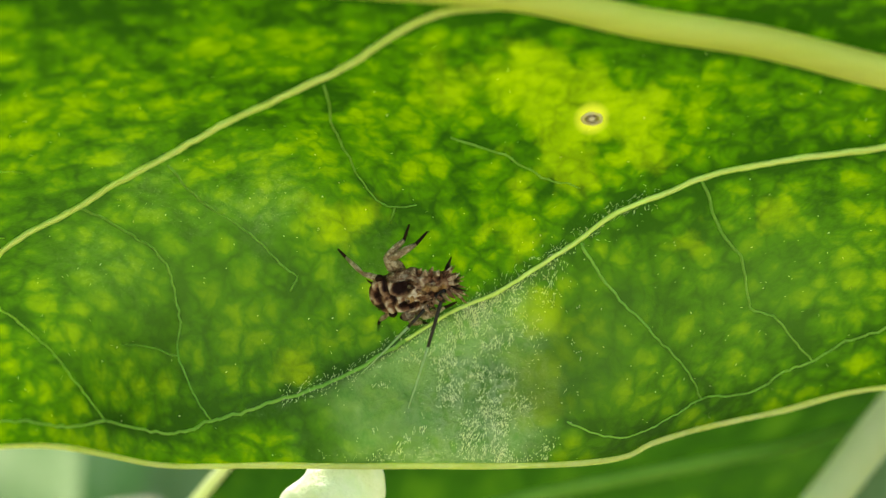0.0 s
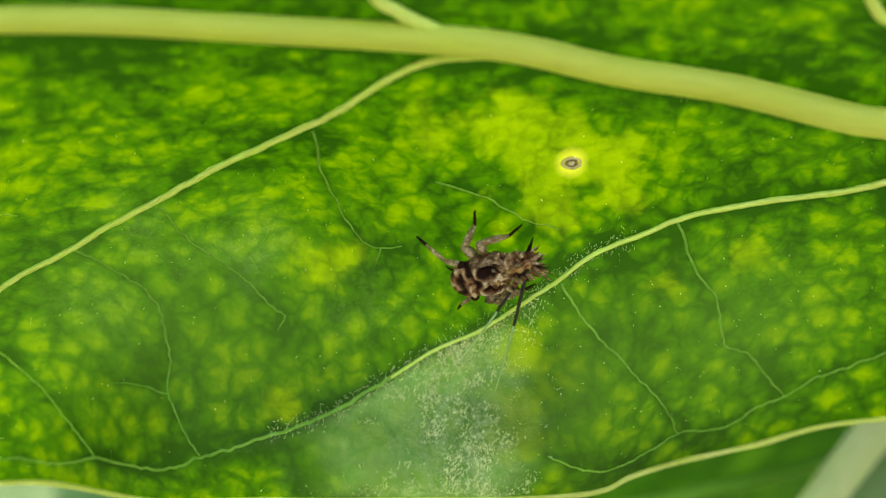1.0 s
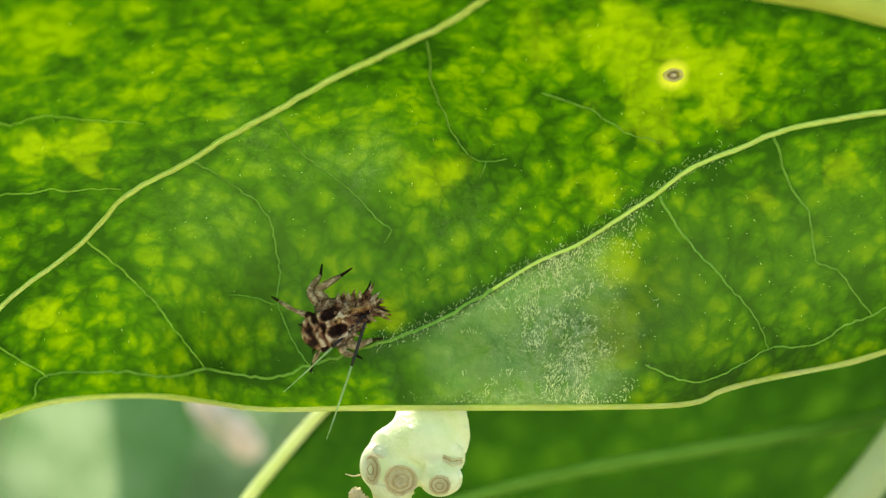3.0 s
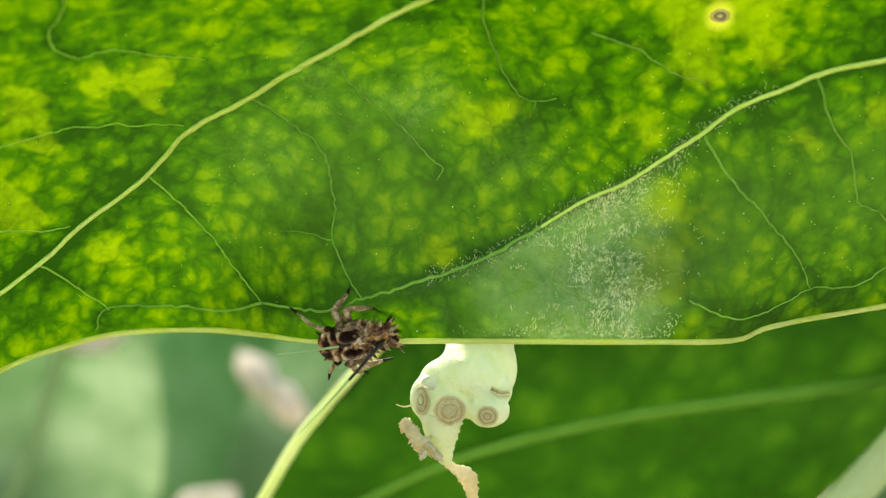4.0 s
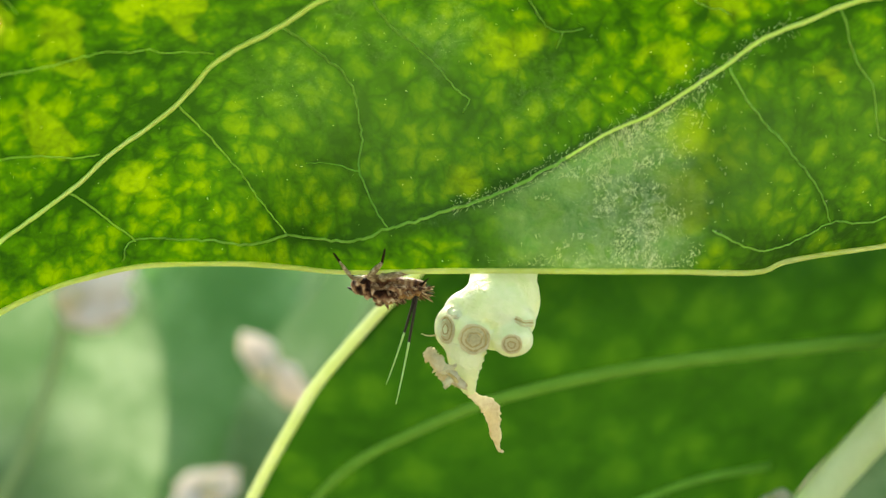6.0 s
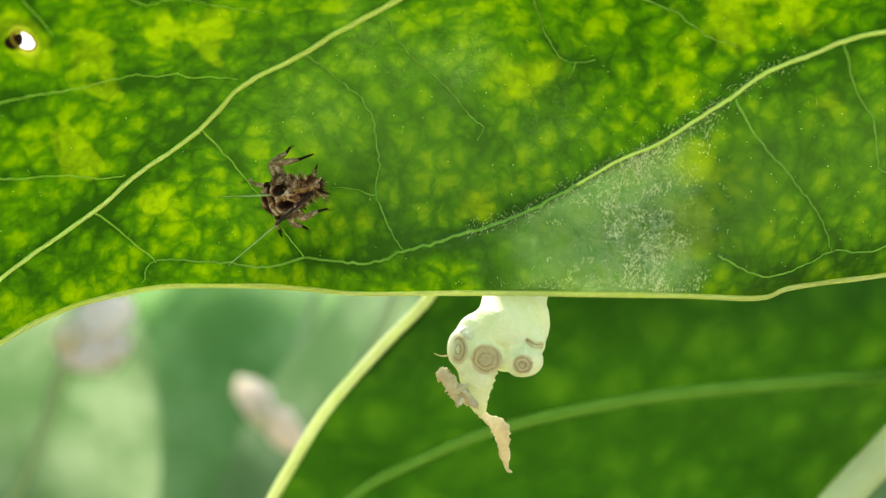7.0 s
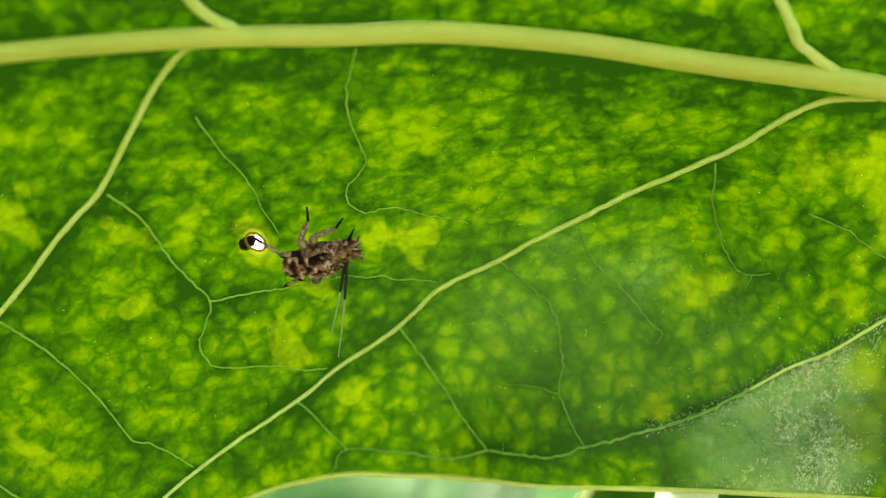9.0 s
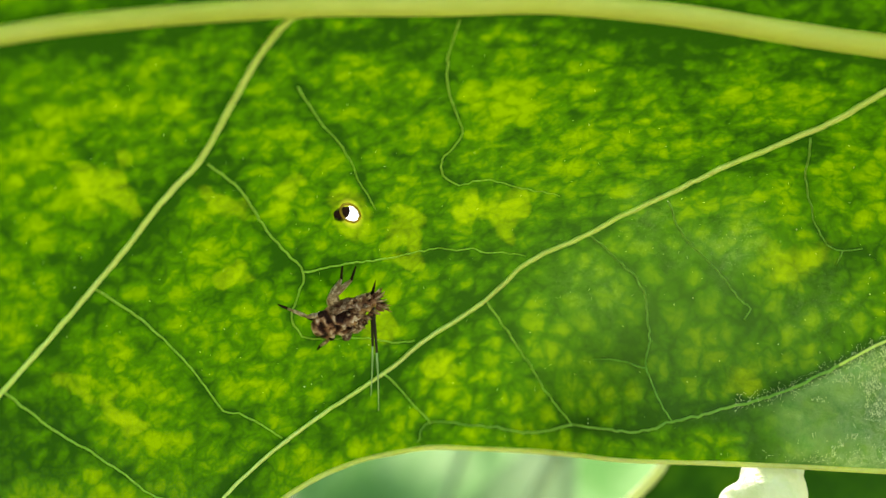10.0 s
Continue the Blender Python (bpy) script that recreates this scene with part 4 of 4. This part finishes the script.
    scar(-0.885, 1.500, 0.062, 0.088, 4, near * 0.8 - right * 0.65, 2, 0.01)
    scar(-0.472, 1.582, 0.064, 0.060, 4, near - up * 0.35, 3)
    scar(-0.835, 1.395, 0.050, 0.052, 1, None, 4, 0.005)
    # a raised corky seam across the right shoulder
    for off, thick, material in ((0.0, 0.010, CORK), (0.018, 0.014, SCAR_PALE), (-0.014, 0.008, SCAR_FACE)):
        seam = [(x, 1.403 + 0.19 * (x + 0.594) + off + 0.006 * math.sin(x * 60)) for x in np.linspace(-0.60, -0.335, 24)]
        part("seam", tube(bmesh.new(), [sp(x, y, front(x, y) - 0.050) for x, y in seam], [thick * CM * (0.5 + 0.5 * math.sin(math.pi * min(1, 0.2 + n / 23))) for n in range(24)], 7, 1.0, None, 0.35, 4), material, stalk, "corky seam")
    # the narrowing tip, a torn husk and a withered tail
    tip = spline(((-0.76, 1.58, 8.72), (-0.765, 1.70, 8.74), (-0.76, 1.80, 8.78), (-0.735, 1.90, 8.84)), 0.02)
    part("tip", tube(bmesh.new(), [sp(*p) for p in tip], [(0.152 - 0.105 * (n / (len(tip) - 1)) ** 1.4) * CM for n in range(len(tip))], 12, 0.8, None, 0.06, 6), STALK, stalk, "narrowing stub tip")
    husk = spline(((-1.01, 1.635, 8.76), (-0.985, 1.675, 8.73), (-0.93, 1.735, 8.68), (-0.88, 1.80, 8.68), (-0.81, 1.86, 8.72)), 0.012)
    part("husk", tube(bmesh.new(), [sp(*p) for p in husk], [(0.020 + 0.034 * math.sin(math.pi * min(1.0, 0.12 + n / len(husk))) ** 0.8) * CM for n in range(len(husk))], 9, 0.45, None, 0.42, 8), HUSK, stalk, "torn dry husk")
    for n, (x, y) in enumerate(((-0.87, 1.755), (-0.825, 1.80), (-0.86, 1.83), (-0.79, 1.84))):
        way = Vector((math.cos(n * 1.7 + 0.5), -0.3, math.sin(n * 1.7 + 0.5)))
        part("husk", lump(bmesh.new(), sp(x, y, 8.645), (way * 0.050 * CM, near * 0.022 * CM, way.cross(near) * 0.026 * CM), (16, 10), 0.7, 2.6, n * 2.1), HUSK if n % 2 else SCAR_PALE, stalk, "crumpled dry husk")
    husk = spline(((-0.885, 1.775, 8.64), (-0.85, 1.79, 8.625), (-0.82, 1.825, 8.63), (-0.80, 1.87, 8.66)), 0.015)
    part("husk", tube(bmesh.new(), [sp(*p) for p in husk], [(0.006 + 0.010 * math.sin(math.pi * n / len(husk))) * CM for n in range(len(husk))], 9, 0.5, None, 0.35, 9), CORK, stalk, "curled dry husk")
    tail = spline(((-0.77, 1.86, 8.84), (-0.72, 1.92, 8.88), (-0.65, 1.97, 8.92), (-0.59, 2.02, 8.98), (-0.565, 2.12, 9.06), (-0.545, 2.22, 9.15), (-0.53, 2.30, 9.22), (-0.495, 2.32, 9.24)), 0.015)
    widths = [(0.028 + 0.036 * math.exp(-((n / len(tail) - 0.40) ** 2) / 0.02) + 0.012 * math.exp(-((n / len(tail) - 0.7) ** 2) / 0.01)) * (1 - 0.8 * max(0, n / len(tail) - 0.75) / 0.25) * CM for n in range(len(tail))]
    part("tail", tube(bmesh.new(), [sp(*p) for p in tail], widths, 8, 0.35, lambda n: near + right * 0.3 * math.sin(n * 0.2), 0.22, 10), HUSK, stalk, "withered papery tail")
    hair = spline(((-0.94, 1.535, 8.74), (-1.0, 1.545, 8.70), (-1.05, 1.530, 8.68)), 0.02)
    part("fibre", tube(bmesh.new(), [sp(*p) for p in hair], [0.007 * CM * (1 - 0.7 * n / len(hair)) for n in range(len(hair))], 6), HUSK, stalk)
    return stalk


flower_stalk()


# ---- the stem that carries all, and the ground ----
def plant_stem():
    ob = thing("plant_stem", Vector((0.09, 0.13, 0.0)), "pale green upright stem of the plant", "stem")
    pts = spline(((9.0, 50.0, 13.0), (9.2, 30.0, 13.4), (8.6, 12.0, 13.0), (8.4, 0.0, 12.6), (8.2, -9.0, 12.2)), 0.8)
    part("stalk", tube(bmesh.new(), [at(*p) for p in pts], [(0.75 - 0.35 * n / len(pts)) * CM for n in range(len(pts))], 14, 1.0, None, 0.02), STEM, ob)
    for a, b in (((7.5, 0.8, float(leaf_depth(7.5, 0.8))), (8.4, 1.2, 12.6)), ((2.6, -1.0, 11.2), (8.35, 1.5, 12.6)), ((5.1, 0.1, 12.9), (8.4, 2.2, 12.6)), ((4.6, 0.0, 13.2), (8.4, 3.4, 12.7))):
        q = spline((a, tuple((np.array(a) + np.array(b)) / 2 + np.array((0, 0.15, 0.1))), b), 0.3)
        part("petiole", tube(bmesh.new(), [at(*p) for p in q], 0.15 * CM, 10), STEM, ob)


plant_stem()


def far_stem():
    ob = thing("plant_stem", Vector((-0.03, 0.60, 0.0)), "pale green upright stem behind the leaves", "stem")
    pts = spline(((-3.0, 50.0, 60.0), (-3.4, 20.0, 60.5), (-3.6, 0.0, 60.0), (-3.6, -8.0, 59.0)), 1.0)
    part("stalk", tube(bmesh.new(), [at(*p) for p in pts], 0.6 * CM, 12, 1.0, None, 0.02), STEM, ob)
    for base in FAR_BASES:
        end = at(-3.55, -1.5, 60.0)
        part("petiole", tube(bmesh.new(), [base, base.lerp(end, 0.5) + Vector((0, 0, 0.01)), end], 0.09 * CM, 10), DIM_VEIN, ob)


far_stem()
ground_bm = bmesh.new()
bmesh.ops.create_grid(ground_bm, x_segments=60, y_segments=60, size=400.0)
for v in ground_bm.verts:
    v.co.z = 0.0
part("ground", ground_bm, SOIL, None)
tagged(bpy.data.objects["ground"], "bare brown soil under the plants", "ground", kind="structure")


# ---- the insect ----
def loc(f, l, n):
    """A place on the insect from centimetres: forward, to its left, off its back."""
    return Vector((f, l, n)) * CM * 0.96


# hip, knee, heel and toe of each leg
LEG_JOINTS = {
    "front_right": ((0.145, -0.085, -0.01), (0.245, -0.175, 0.030), (0.330, -0.270, -0.045), (0.370, -0.315, -0.082)),
    "middle_right": ((0.070, -0.120, -0.01), (0.085, -0.245, 0.045), (-0.025, -0.300, -0.020), (-0.065, -0.365, -0.082)),
    "hind_right": ((0.020, -0.130, -0.01), (0.035, -0.235, 0.050), (-0.135, -0.225, 0.005), (-0.215, -0.235, -0.075)),
    "front_left": ((0.150, 0.085, -0.01), (0.205, 0.130, 0.010), (0.265, 0.185, -0.045), (0.300, 0.235, -0.082)),
    "middle_left": ((0.060, 0.120, -0.01), (0.080, 0.190, 0.020), (0.030, 0.235, -0.035), (0.010, 0.275, -0.082)),
    "hind_left": ((0.000, 0.125, -0.01), (0.015, 0.185, 0.020), (-0.120, 0.190, -0.025), (-0.185, 0.205, -0.080)),
}
# along the body: half width, height of the back, depth of the belly
BODY_GIRTH = ((0.265, 0.030, 0.012, 0.02), (0.250, 0.070, 0.040, 0.035), (0.215, 0.112, 0.062, 0.05), (0.165, 0.128, 0.080, 0.055), (0.110, 0.132, 0.090, 0.055), (0.060, 0.142, 0.104, 0.055), (0.010, 0.140, 0.110, 0.055), (-0.050, 0.118, 0.098, 0.05), (-0.100, 0.086, 0.080, 0.045), (-0.160, 0.070, 0.064, 0.04), (-0.215, 0.054, 0.050, 0.035), (-0.245, 0.030, 0.030, 0.02))


def skin_at(f, a):
    """A place on the insect's skin at angle a round the body, with how pale it is there."""
    far = [row[0] for row in BODY_GIRTH][::-1]
    w, h, deep = (float(np.interp(f, far, [row[k] for row in BODY_GIRTH][::-1])) for k in (1, 2, 3))
    l, top = w * 0.93 * math.cos(a), math.sin(a)
    n = (h if top > 0 else deep) * top
    side = abs(l)
    crumple = 1 - 2.4 * abs(noise.noise(Vector((f * 15, l * 15, 3.0 + n * 8)))) - 0.8 * abs(noise.noise(Vector((f * 34, l * 34, 8.0 + n * 9))))
    # colour follows the relief: crumpled creases darker, crests paler
    pale = 0.30 + 0.42 * noise.noise(Vector((f * 13, l * 13, n * 9))) + 0.34 * (crumple - 0.25)
    lift = 0.022 * (crumple - 0.4)
    if f > 0.105:  # wavy bands across the face
        band = math.sin((f + 0.9 * l * l) * 2 * math.pi / 0.052 + 2.6 * noise.noise(Vector((f * 11, l * 11, 1.0))))
        pale += 0.12 + 0.15 * band + 0.16 * math.sin(l * 60 + 9 * noise.noise(Vector((f * 14, l * 8, 2.0))))
        lift += 0.007 * band
    if top > 0:
        hollow = math.exp(-((((f - 0.035) / 0.056) ** 2 + ((side - 0.058) / 0.036) ** 2) ** 2))
        rim = math.exp(-((math.hypot((f - 0.035) / 0.056, (side - 0.058) / 0.036) - 1.32) ** 2) / 0.05) if f < 0.12 else 0.0
        neck = math.exp(-(((f - 0.112 - 0.25 * side) / 0.013) ** 2))
        ridge = math.exp(-((l / 0.016) ** 2)) * (0.0 if f > 0.08 else 1.0)
        # hollows and neck crease coloured darker, rims and midline ridge paler
        pale += 0.50 * rim - 1.0 * hollow - 0.50 * neck + 0.34 * ridge
        lift += 0.020 * rim - 0.052 * hollow - 0.016 * neck + 0.016 * ridge
    if f < -0.07:  # rings of the abdomen
        ring = math.sin(f * 2 * math.pi / 0.042)
        pale += 0.16 * ring * (0.4 + 0.6 * (top < 0.45))
        lift += 0.004 * ring
    if top < 0:
        pale += 0.14
    s = 1 + lift / max(0.03, h)
    return loc(f, l * (1 + lift * 2), n * s), min(max(pale, 0.0), 1.0)


def skin_part(name, start, stop, material, parent, label):
    """One length of the insect's body, closed at both ends."""
    rows, cols = max(12, int(abs(start - stop) / 0.0042)), 56
    verts, pales, faces = [], [], []
    for i in range(rows + 1):
        for k in range(cols):
            p, pale = skin_at(start + (stop - start) * i / rows, 2 * math.pi * k / cols)
            verts.append(tuple(p))
            pales.append(pale)
    for i in range(rows):
        for k in range(cols):
            k2 = (k + 1) % cols
            faces.append((i * cols + k, i * cols + k2, (i + 1) * cols + k2, (i + 1) * cols + k))
    faces += [tuple(range(cols))[::-1], tuple(rows * cols + k for k in range(cols))]
    me = bpy.data.meshes.new(name)
    me.from_pydata(verts, [], faces)
    me.attributes.new("pale", "FLOAT", "POINT").data.foreach_set("value", pales)
    me.polygons.foreach_set("use_smooth", [True] * len(me.polygons))
    me.materials.append(material)
    ob = new(name, me)
    ob.parent = parent
    return tagged(ob, label)


def flap(root, tip, wide, thick, turn, seed):
    """A small leathery flap: a flattened, uneven cone."""
    return tube(bmesh.new(), [root, root.lerp(tip, 0.45) + loc(0, 0, 0.006), tip], [wide * CM, wide * 0.8 * CM, wide * 0.12 * CM], 8, thick, lambda n: turn, 0.3, seed)


def build_insect():
    bug = thing("insect", Vector((0, 0, 0)), "small mottled brown hopper nymph with two long tail filaments", "insect")
    part_head = skin_part("head", 0.265, 0.104, SKIN, bug, "broad face banded cream and brown")
    skin_part("thorax", 0.110, -0.075, SKIN, bug, "brown thorax with near-black hollows and cream ridges")
    skin_part("abdomen", -0.065, -0.245, SKIN, bug, "ringed tan and brown abdomen")
    rnd = random.Random(5)
    for s in (-1, 1):
        part("eye", lump(bmesh.new(), loc(0.165, 0.118 * s, 0.020), (loc(0.026, 0, 0), loc(0, 0.022, 0), loc(0, 0, 0.024)), (12, 10)), BARK_DARK, part_head, "dark bulging eye")
        feeler = [loc(0.22, 0.075 * s, -0.01), loc(0.245, 0.09 * s, -0.03), loc(0.262, 0.105 * s, -0.045)]
        part("antenna", tube(bmesh.new(), feeler, [0.010 * CM, 0.007 * CM, 0.002 * CM], 6), BARK_DARK, part_head)
        # wing pads: thick curved plates along the sides, with a crumpled, flaring rim
        bm = bmesh.new()
        rows = []
        for i in range(13):
            u = i / 12
            row = []
            for j in range(9):
                v = j / 8
                f = 0.085 - 0.185 * u + 0.03 * math.sin(v * 3) * (1 - u)
                side = 0.098 + 0.062 * v * math.sin(math.pi * (0.32 + 0.5 * u)) - 0.025 * u
                n = 0.086 - 0.030 * u - 0.022 * v + 0.030 * v * v * math.sin(u * 8 + s) + 0.020 * noise.noise(Vector((u * 5, v * 4, s * 2.0)))
                row.append(bm.verts.new(loc(f, s * side, n)))
            rows.append(row)
        for a, b in zip(rows, rows[1:]):
            for k in range(8):
                bm.faces.new((a[k], a[k + 1], b[k + 1], b[k]) if s > 0 else (a[k], b[k], b[k + 1], a[k + 1]))
        bmesh.ops.solidify(bm, geom=bm.faces[:], thickness=0.010 * CM)
        part("wing_pad", bm, BARK_PALE, bug, "crumpled tan wing pad")
        for k in range(6):  # ragged flaps down the flanks
            f0 = -0.035 - 0.032 * k
            root = loc(f0, s * (0.098 - 0.010 * k), 0.045)
            tip = root + loc(-0.030 - 0.012 * rnd.random(), s * (0.040 + 0.018 * rnd.random()), 0.012 + 0.022 * rnd.random())
            part("flap", flap(root, tip, 0.019, 0.5, Vector((0.3, 0, 1)), k), BARK_PALE if k % 2 == 0 else BARK, bug)
    line = [loc(0.015 - 0.22 * u, 0.012 * math.sin(u * 9), 0.117 - 0.060 * u + 0.006 * math.sin(u * 20)) for u in np.linspace(0, 1, 18)]
    part("midline_ridge", tube(bmesh.new(), line, [0.019 * CM * (1 - 0.35 * n / 17) * (1 + 0.35 * math.sin(n * 1.7)) for n in range(18)], 8, 1.0, None, 0.3, 3), ORANGE, bug, "orange-tan ridge along the back")
    for n in range(17):
        a = (n - 8) / 8
        root = loc(-0.205 - 0.02 * rnd.random(), 0.050 * a, 0.010 + 0.03 * rnd.random())
        tip = root + loc(-0.060 - 0.050 * rnd.random() * (1 - 0.4 * abs(a)), 0.075 * a + 0.03 * rnd.uniform(-1, 1), 0.04 * rnd.uniform(-0.8, 1.1))
        part("tail_bristle", flap(root, tip, rnd.uniform(0.011, 0.019), 0.45, Vector((0, 0.3, 1)), n), (BARK, BARK_DARK, BARK_PALE, BARK)[n % 4], bug)
    for n in range(14):
        f0 = rnd.uniform(-0.19, 0.03)
        a = rnd.uniform(0.5, 2.6)
        root, _ = skin_at(f0, a)
        tip = root + loc(rnd.uniform(-0.035, -0.005), 0.03 * math.cos(a), rnd.uniform(0.022, 0.042))
        part("spine", tube(bmesh.new(), [root, tip], [0.013 * CM, 0.003 * CM], 5, 1.0, None, 0.2), BARK if n % 3 else BARK_PALE, bug)
    legs = {}
    for name, pts in LEG_JOINTS.items():
        p = [loc(*q) for q in pts]
        slim = 0.62 if "front" in name else 1.0
        thigh = [p[0], p[0].lerp(p[1], 0.35) + loc(0, 0, 0.006), p[0].lerp(p[1], 0.7), p[1]]
        leg = part("leg", tube(bmesh.new(), thigh, [w * slim * CM for w in (0.017, 0.029, 0.026, 0.017)], 10, 1.0, None, 0.14), LEG, bug, "mottled tan leg with dark bands", pivot=p[0])
        shin = [p[1], p[1].lerp(p[2], 0.3), p[1].lerp(p[2], 0.65), p[2]]
        part("shin", tube(bmesh.new(), shin, [w * slim * CM for w in (0.018, 0.025, 0.022, 0.012)], 10, 0.8, None, 0.14), LEG, leg)
        part("foot", tube(bmesh.new(), [p[2], p[2].lerp(p[3], 0.6), p[3]], [0.010 * CM, 0.008 * CM, 0.005 * CM], 7), BARK_DARK, leg, "dark foot")
        legs[name] = leg
    tails = []
    for root, way, length in (((-0.185, 0.03, 0.03), (0.10, 0.97, 0.25), 0.84), ((-0.178, 0.034, 0.02), (0.13, 0.97, 0.22), 0.72)):
        w = Vector(way).normalized()
        line = [loc(*(Vector(root) + w * length * u + Vector((0.03 * u * u, 0, -0.03 * u * u)))) for u in np.linspace(0, 1, 17)]
        dark = part("filament", tube(bmesh.new(), line[:8], [0.0122 * CM * (1 - 0.35 * n / 8) for n in range(8)], 7), BLACK, bug, "black tail filament with a pale waxy end", pivot=line[0])
        part("waxy_end", tube(bmesh.new(), line[7:], [0.0080 * CM * (1 - 0.75 * n / 10) for n in range(10)], 7), WAX, dark, "pale waxy filament end")
        tails.append(dark)
    return bug, legs, tails


INSECT, LEGS, TAILS = build_insect()
cam.data.dof.focus_object = INSECT


# ---- what moves ----
# seconds, x, y of the body on the leaf (cm), the way it heads in the picture plane (degrees)
CRAWL = [
    (0, -0.10, 0.11, 200), (0.3, -0.12, 0.0, 202), (0.6, 0.04, -0.19, 200), (0.9, 0.30, -0.18, 203), (1.0, 0.42, -0.21, 205), (1.2, 0.51, -0.14, 205),
    (1.5, 0.22, -0.07, 205), (1.8, -0.34, 0.23, 210), (2.1, -0.57, 0.36, 214), (2.4, -0.63, 0.28, 212), (2.7, -0.90, 0.45, 208), (3.2, -1.10, 0.70, 206), (3.8, -1.24, 0.915, 204), (3.9, -1.277, 1.018, 200),
]
# seconds, x, y, depth (cm), the way it heads, how far its back has turned down (degrees)
RIM_WALK = [
    (4.0, -1.30, 1.12, 8.60, 196, 18), (4.1, -1.35, 1.238, 8.66, 186, 50), (4.2, -1.26, 1.25, 8.74, 182, 68), (4.3, -1.14, 1.235, 8.84, 180, 74), (4.4, -1.145, 1.23, 8.90, 178, 76), (4.5, -1.25, 1.22, 8.96, 178, 76),
    (4.8, -1.22, 1.185, 9.02, 178, 76), (5.0, -1.19, 1.125, 9.10, 178, 76), (5.5, -1.15, 1.095, 9.14, 178, 76), (5.7, -1.10, 1.180, 9.04, 182, 74), (6.1, -1.35, 1.22, 8.74, 190, 60), (6.4, -1.58, 1.08, 8.62, 200, 25),
]
RETURN = [
    (6.8, -1.86, 0.70, 205), (7.0, -2.00, 0.46, 202), (7.2, -2.14, 0.36, 198), (7.5, -2.14, 0.12, 192), (7.7, -2.09, 0.02, 190), (8.0, -2.22, -0.20, 190),
    (8.2, -2.28, -0.27, 188), (8.5, -2.42, -0.45, 186), (8.7, -2.77, -0.37, 190), (9.0, -3.11, -0.22, 195), (9.2, -3.25, -0.12, 198), (9.5, -3.46, 0.02, 202), (9.7, -3.47, 0.17, 204), (10.0, -3.54, 0.33, 207),
]


def stand(place, heading, back):
    """The insect's pose: its back along back, its head towards the heading in the picture plane."""
    a = radians(heading)
    ahead = Vector((math.cos(a), 0, math.sin(a)))
    ahead = (ahead - back * ahead.dot(back)).normalized()
    left = back.cross(ahead)
    m = Matrix((ahead, left, back)).transposed().to_4x4()
    m.translation = place
    return m


def motions():
    rows = []
    for t, x, y, heading in CRAWL:
        rows.append((t, stand(on_leaf(x, y - 0.035, 0.082), heading, leaf_normal(x, y))))
    for t, x, y, d, heading, down in RIM_WALK:
        rows.append((t, stand(at(x, y, d), heading, Vector((0, -math.cos(radians(down)), -math.sin(radians(down)))))))
    for t, x, y, heading in RETURN:
        rows.append((t, stand(on_leaf(x, y, 0.082), heading, leaf_normal(x, y))))
    walk(INSECT, rows)
    for n, (name, leg) in enumerate(LEGS.items()):
        hip = leg.location.copy()
        steps = []
        for k in range(51):
            t = k * 0.2
            busy = 0.25 if 4.4 < t < 5.6 else 1.0
            swing = busy * (11 * math.sin(2 * math.pi * (t / 0.62 + (n % 2) * 0.5 + n * 0.13)) + 4 * math.sin(t * 2.3 + n))
            steps.append((t, pose(hip.x, hip.y, hip.z, 0, 0, swing)))
        walk(leg, steps)
    sway = ((0, -36, 0), (0.5, -32, 0), (1.0, -34, 0), (1.5, -33, 0), (2.0, -46, 0), (2.5, -48, 0), (3.2, -48, 0), (3.8, -66, 0), (4.0, -74, 12), (4.2, -14, 60), (4.5, 28, 84), (4.8, 26, 66), (5.0, 8, -5), (5.5, 8, -12), (5.7, 4, -5), (6.2, -28, 50), (6.5, -62, 14), (6.8, -80, 0), (7.0, -84, 0), (7.2, -64, 0), (7.5, -50, 0), (7.7, -36, 0), (8.0, -28, 0), (8.5, -24, 0), (9.0, -20, 0), (9.5, -18, 0), (10.0, -18, 0))
    spread = ((0, 42), (1.0, 32), (2.0, 30), (2.5, 34), (3.8, 60), (4.0, 66), (4.2, 12), (4.5, 4), (5.7, 4), (6.8, 50), (7.0, 54), (7.5, 26), (8.0, 12), (8.5, 12), (9.0, 4), (10.0, 4))
    for n, tail in enumerate(TAILS):
        root = tail.location.copy()
        turned = [(t, lift, a * 0.72 + 2 * math.sin(t * 5 + n) - 0.62 * n * float(np.interp(t, [q[0] for q in spread], [q[1] for q in spread]))) for t, a, lift in sway]
        walk(tail, [(t, pose(root.x, root.y, root.z, lift, 0, a)) for t, lift, a in turned])


motions()
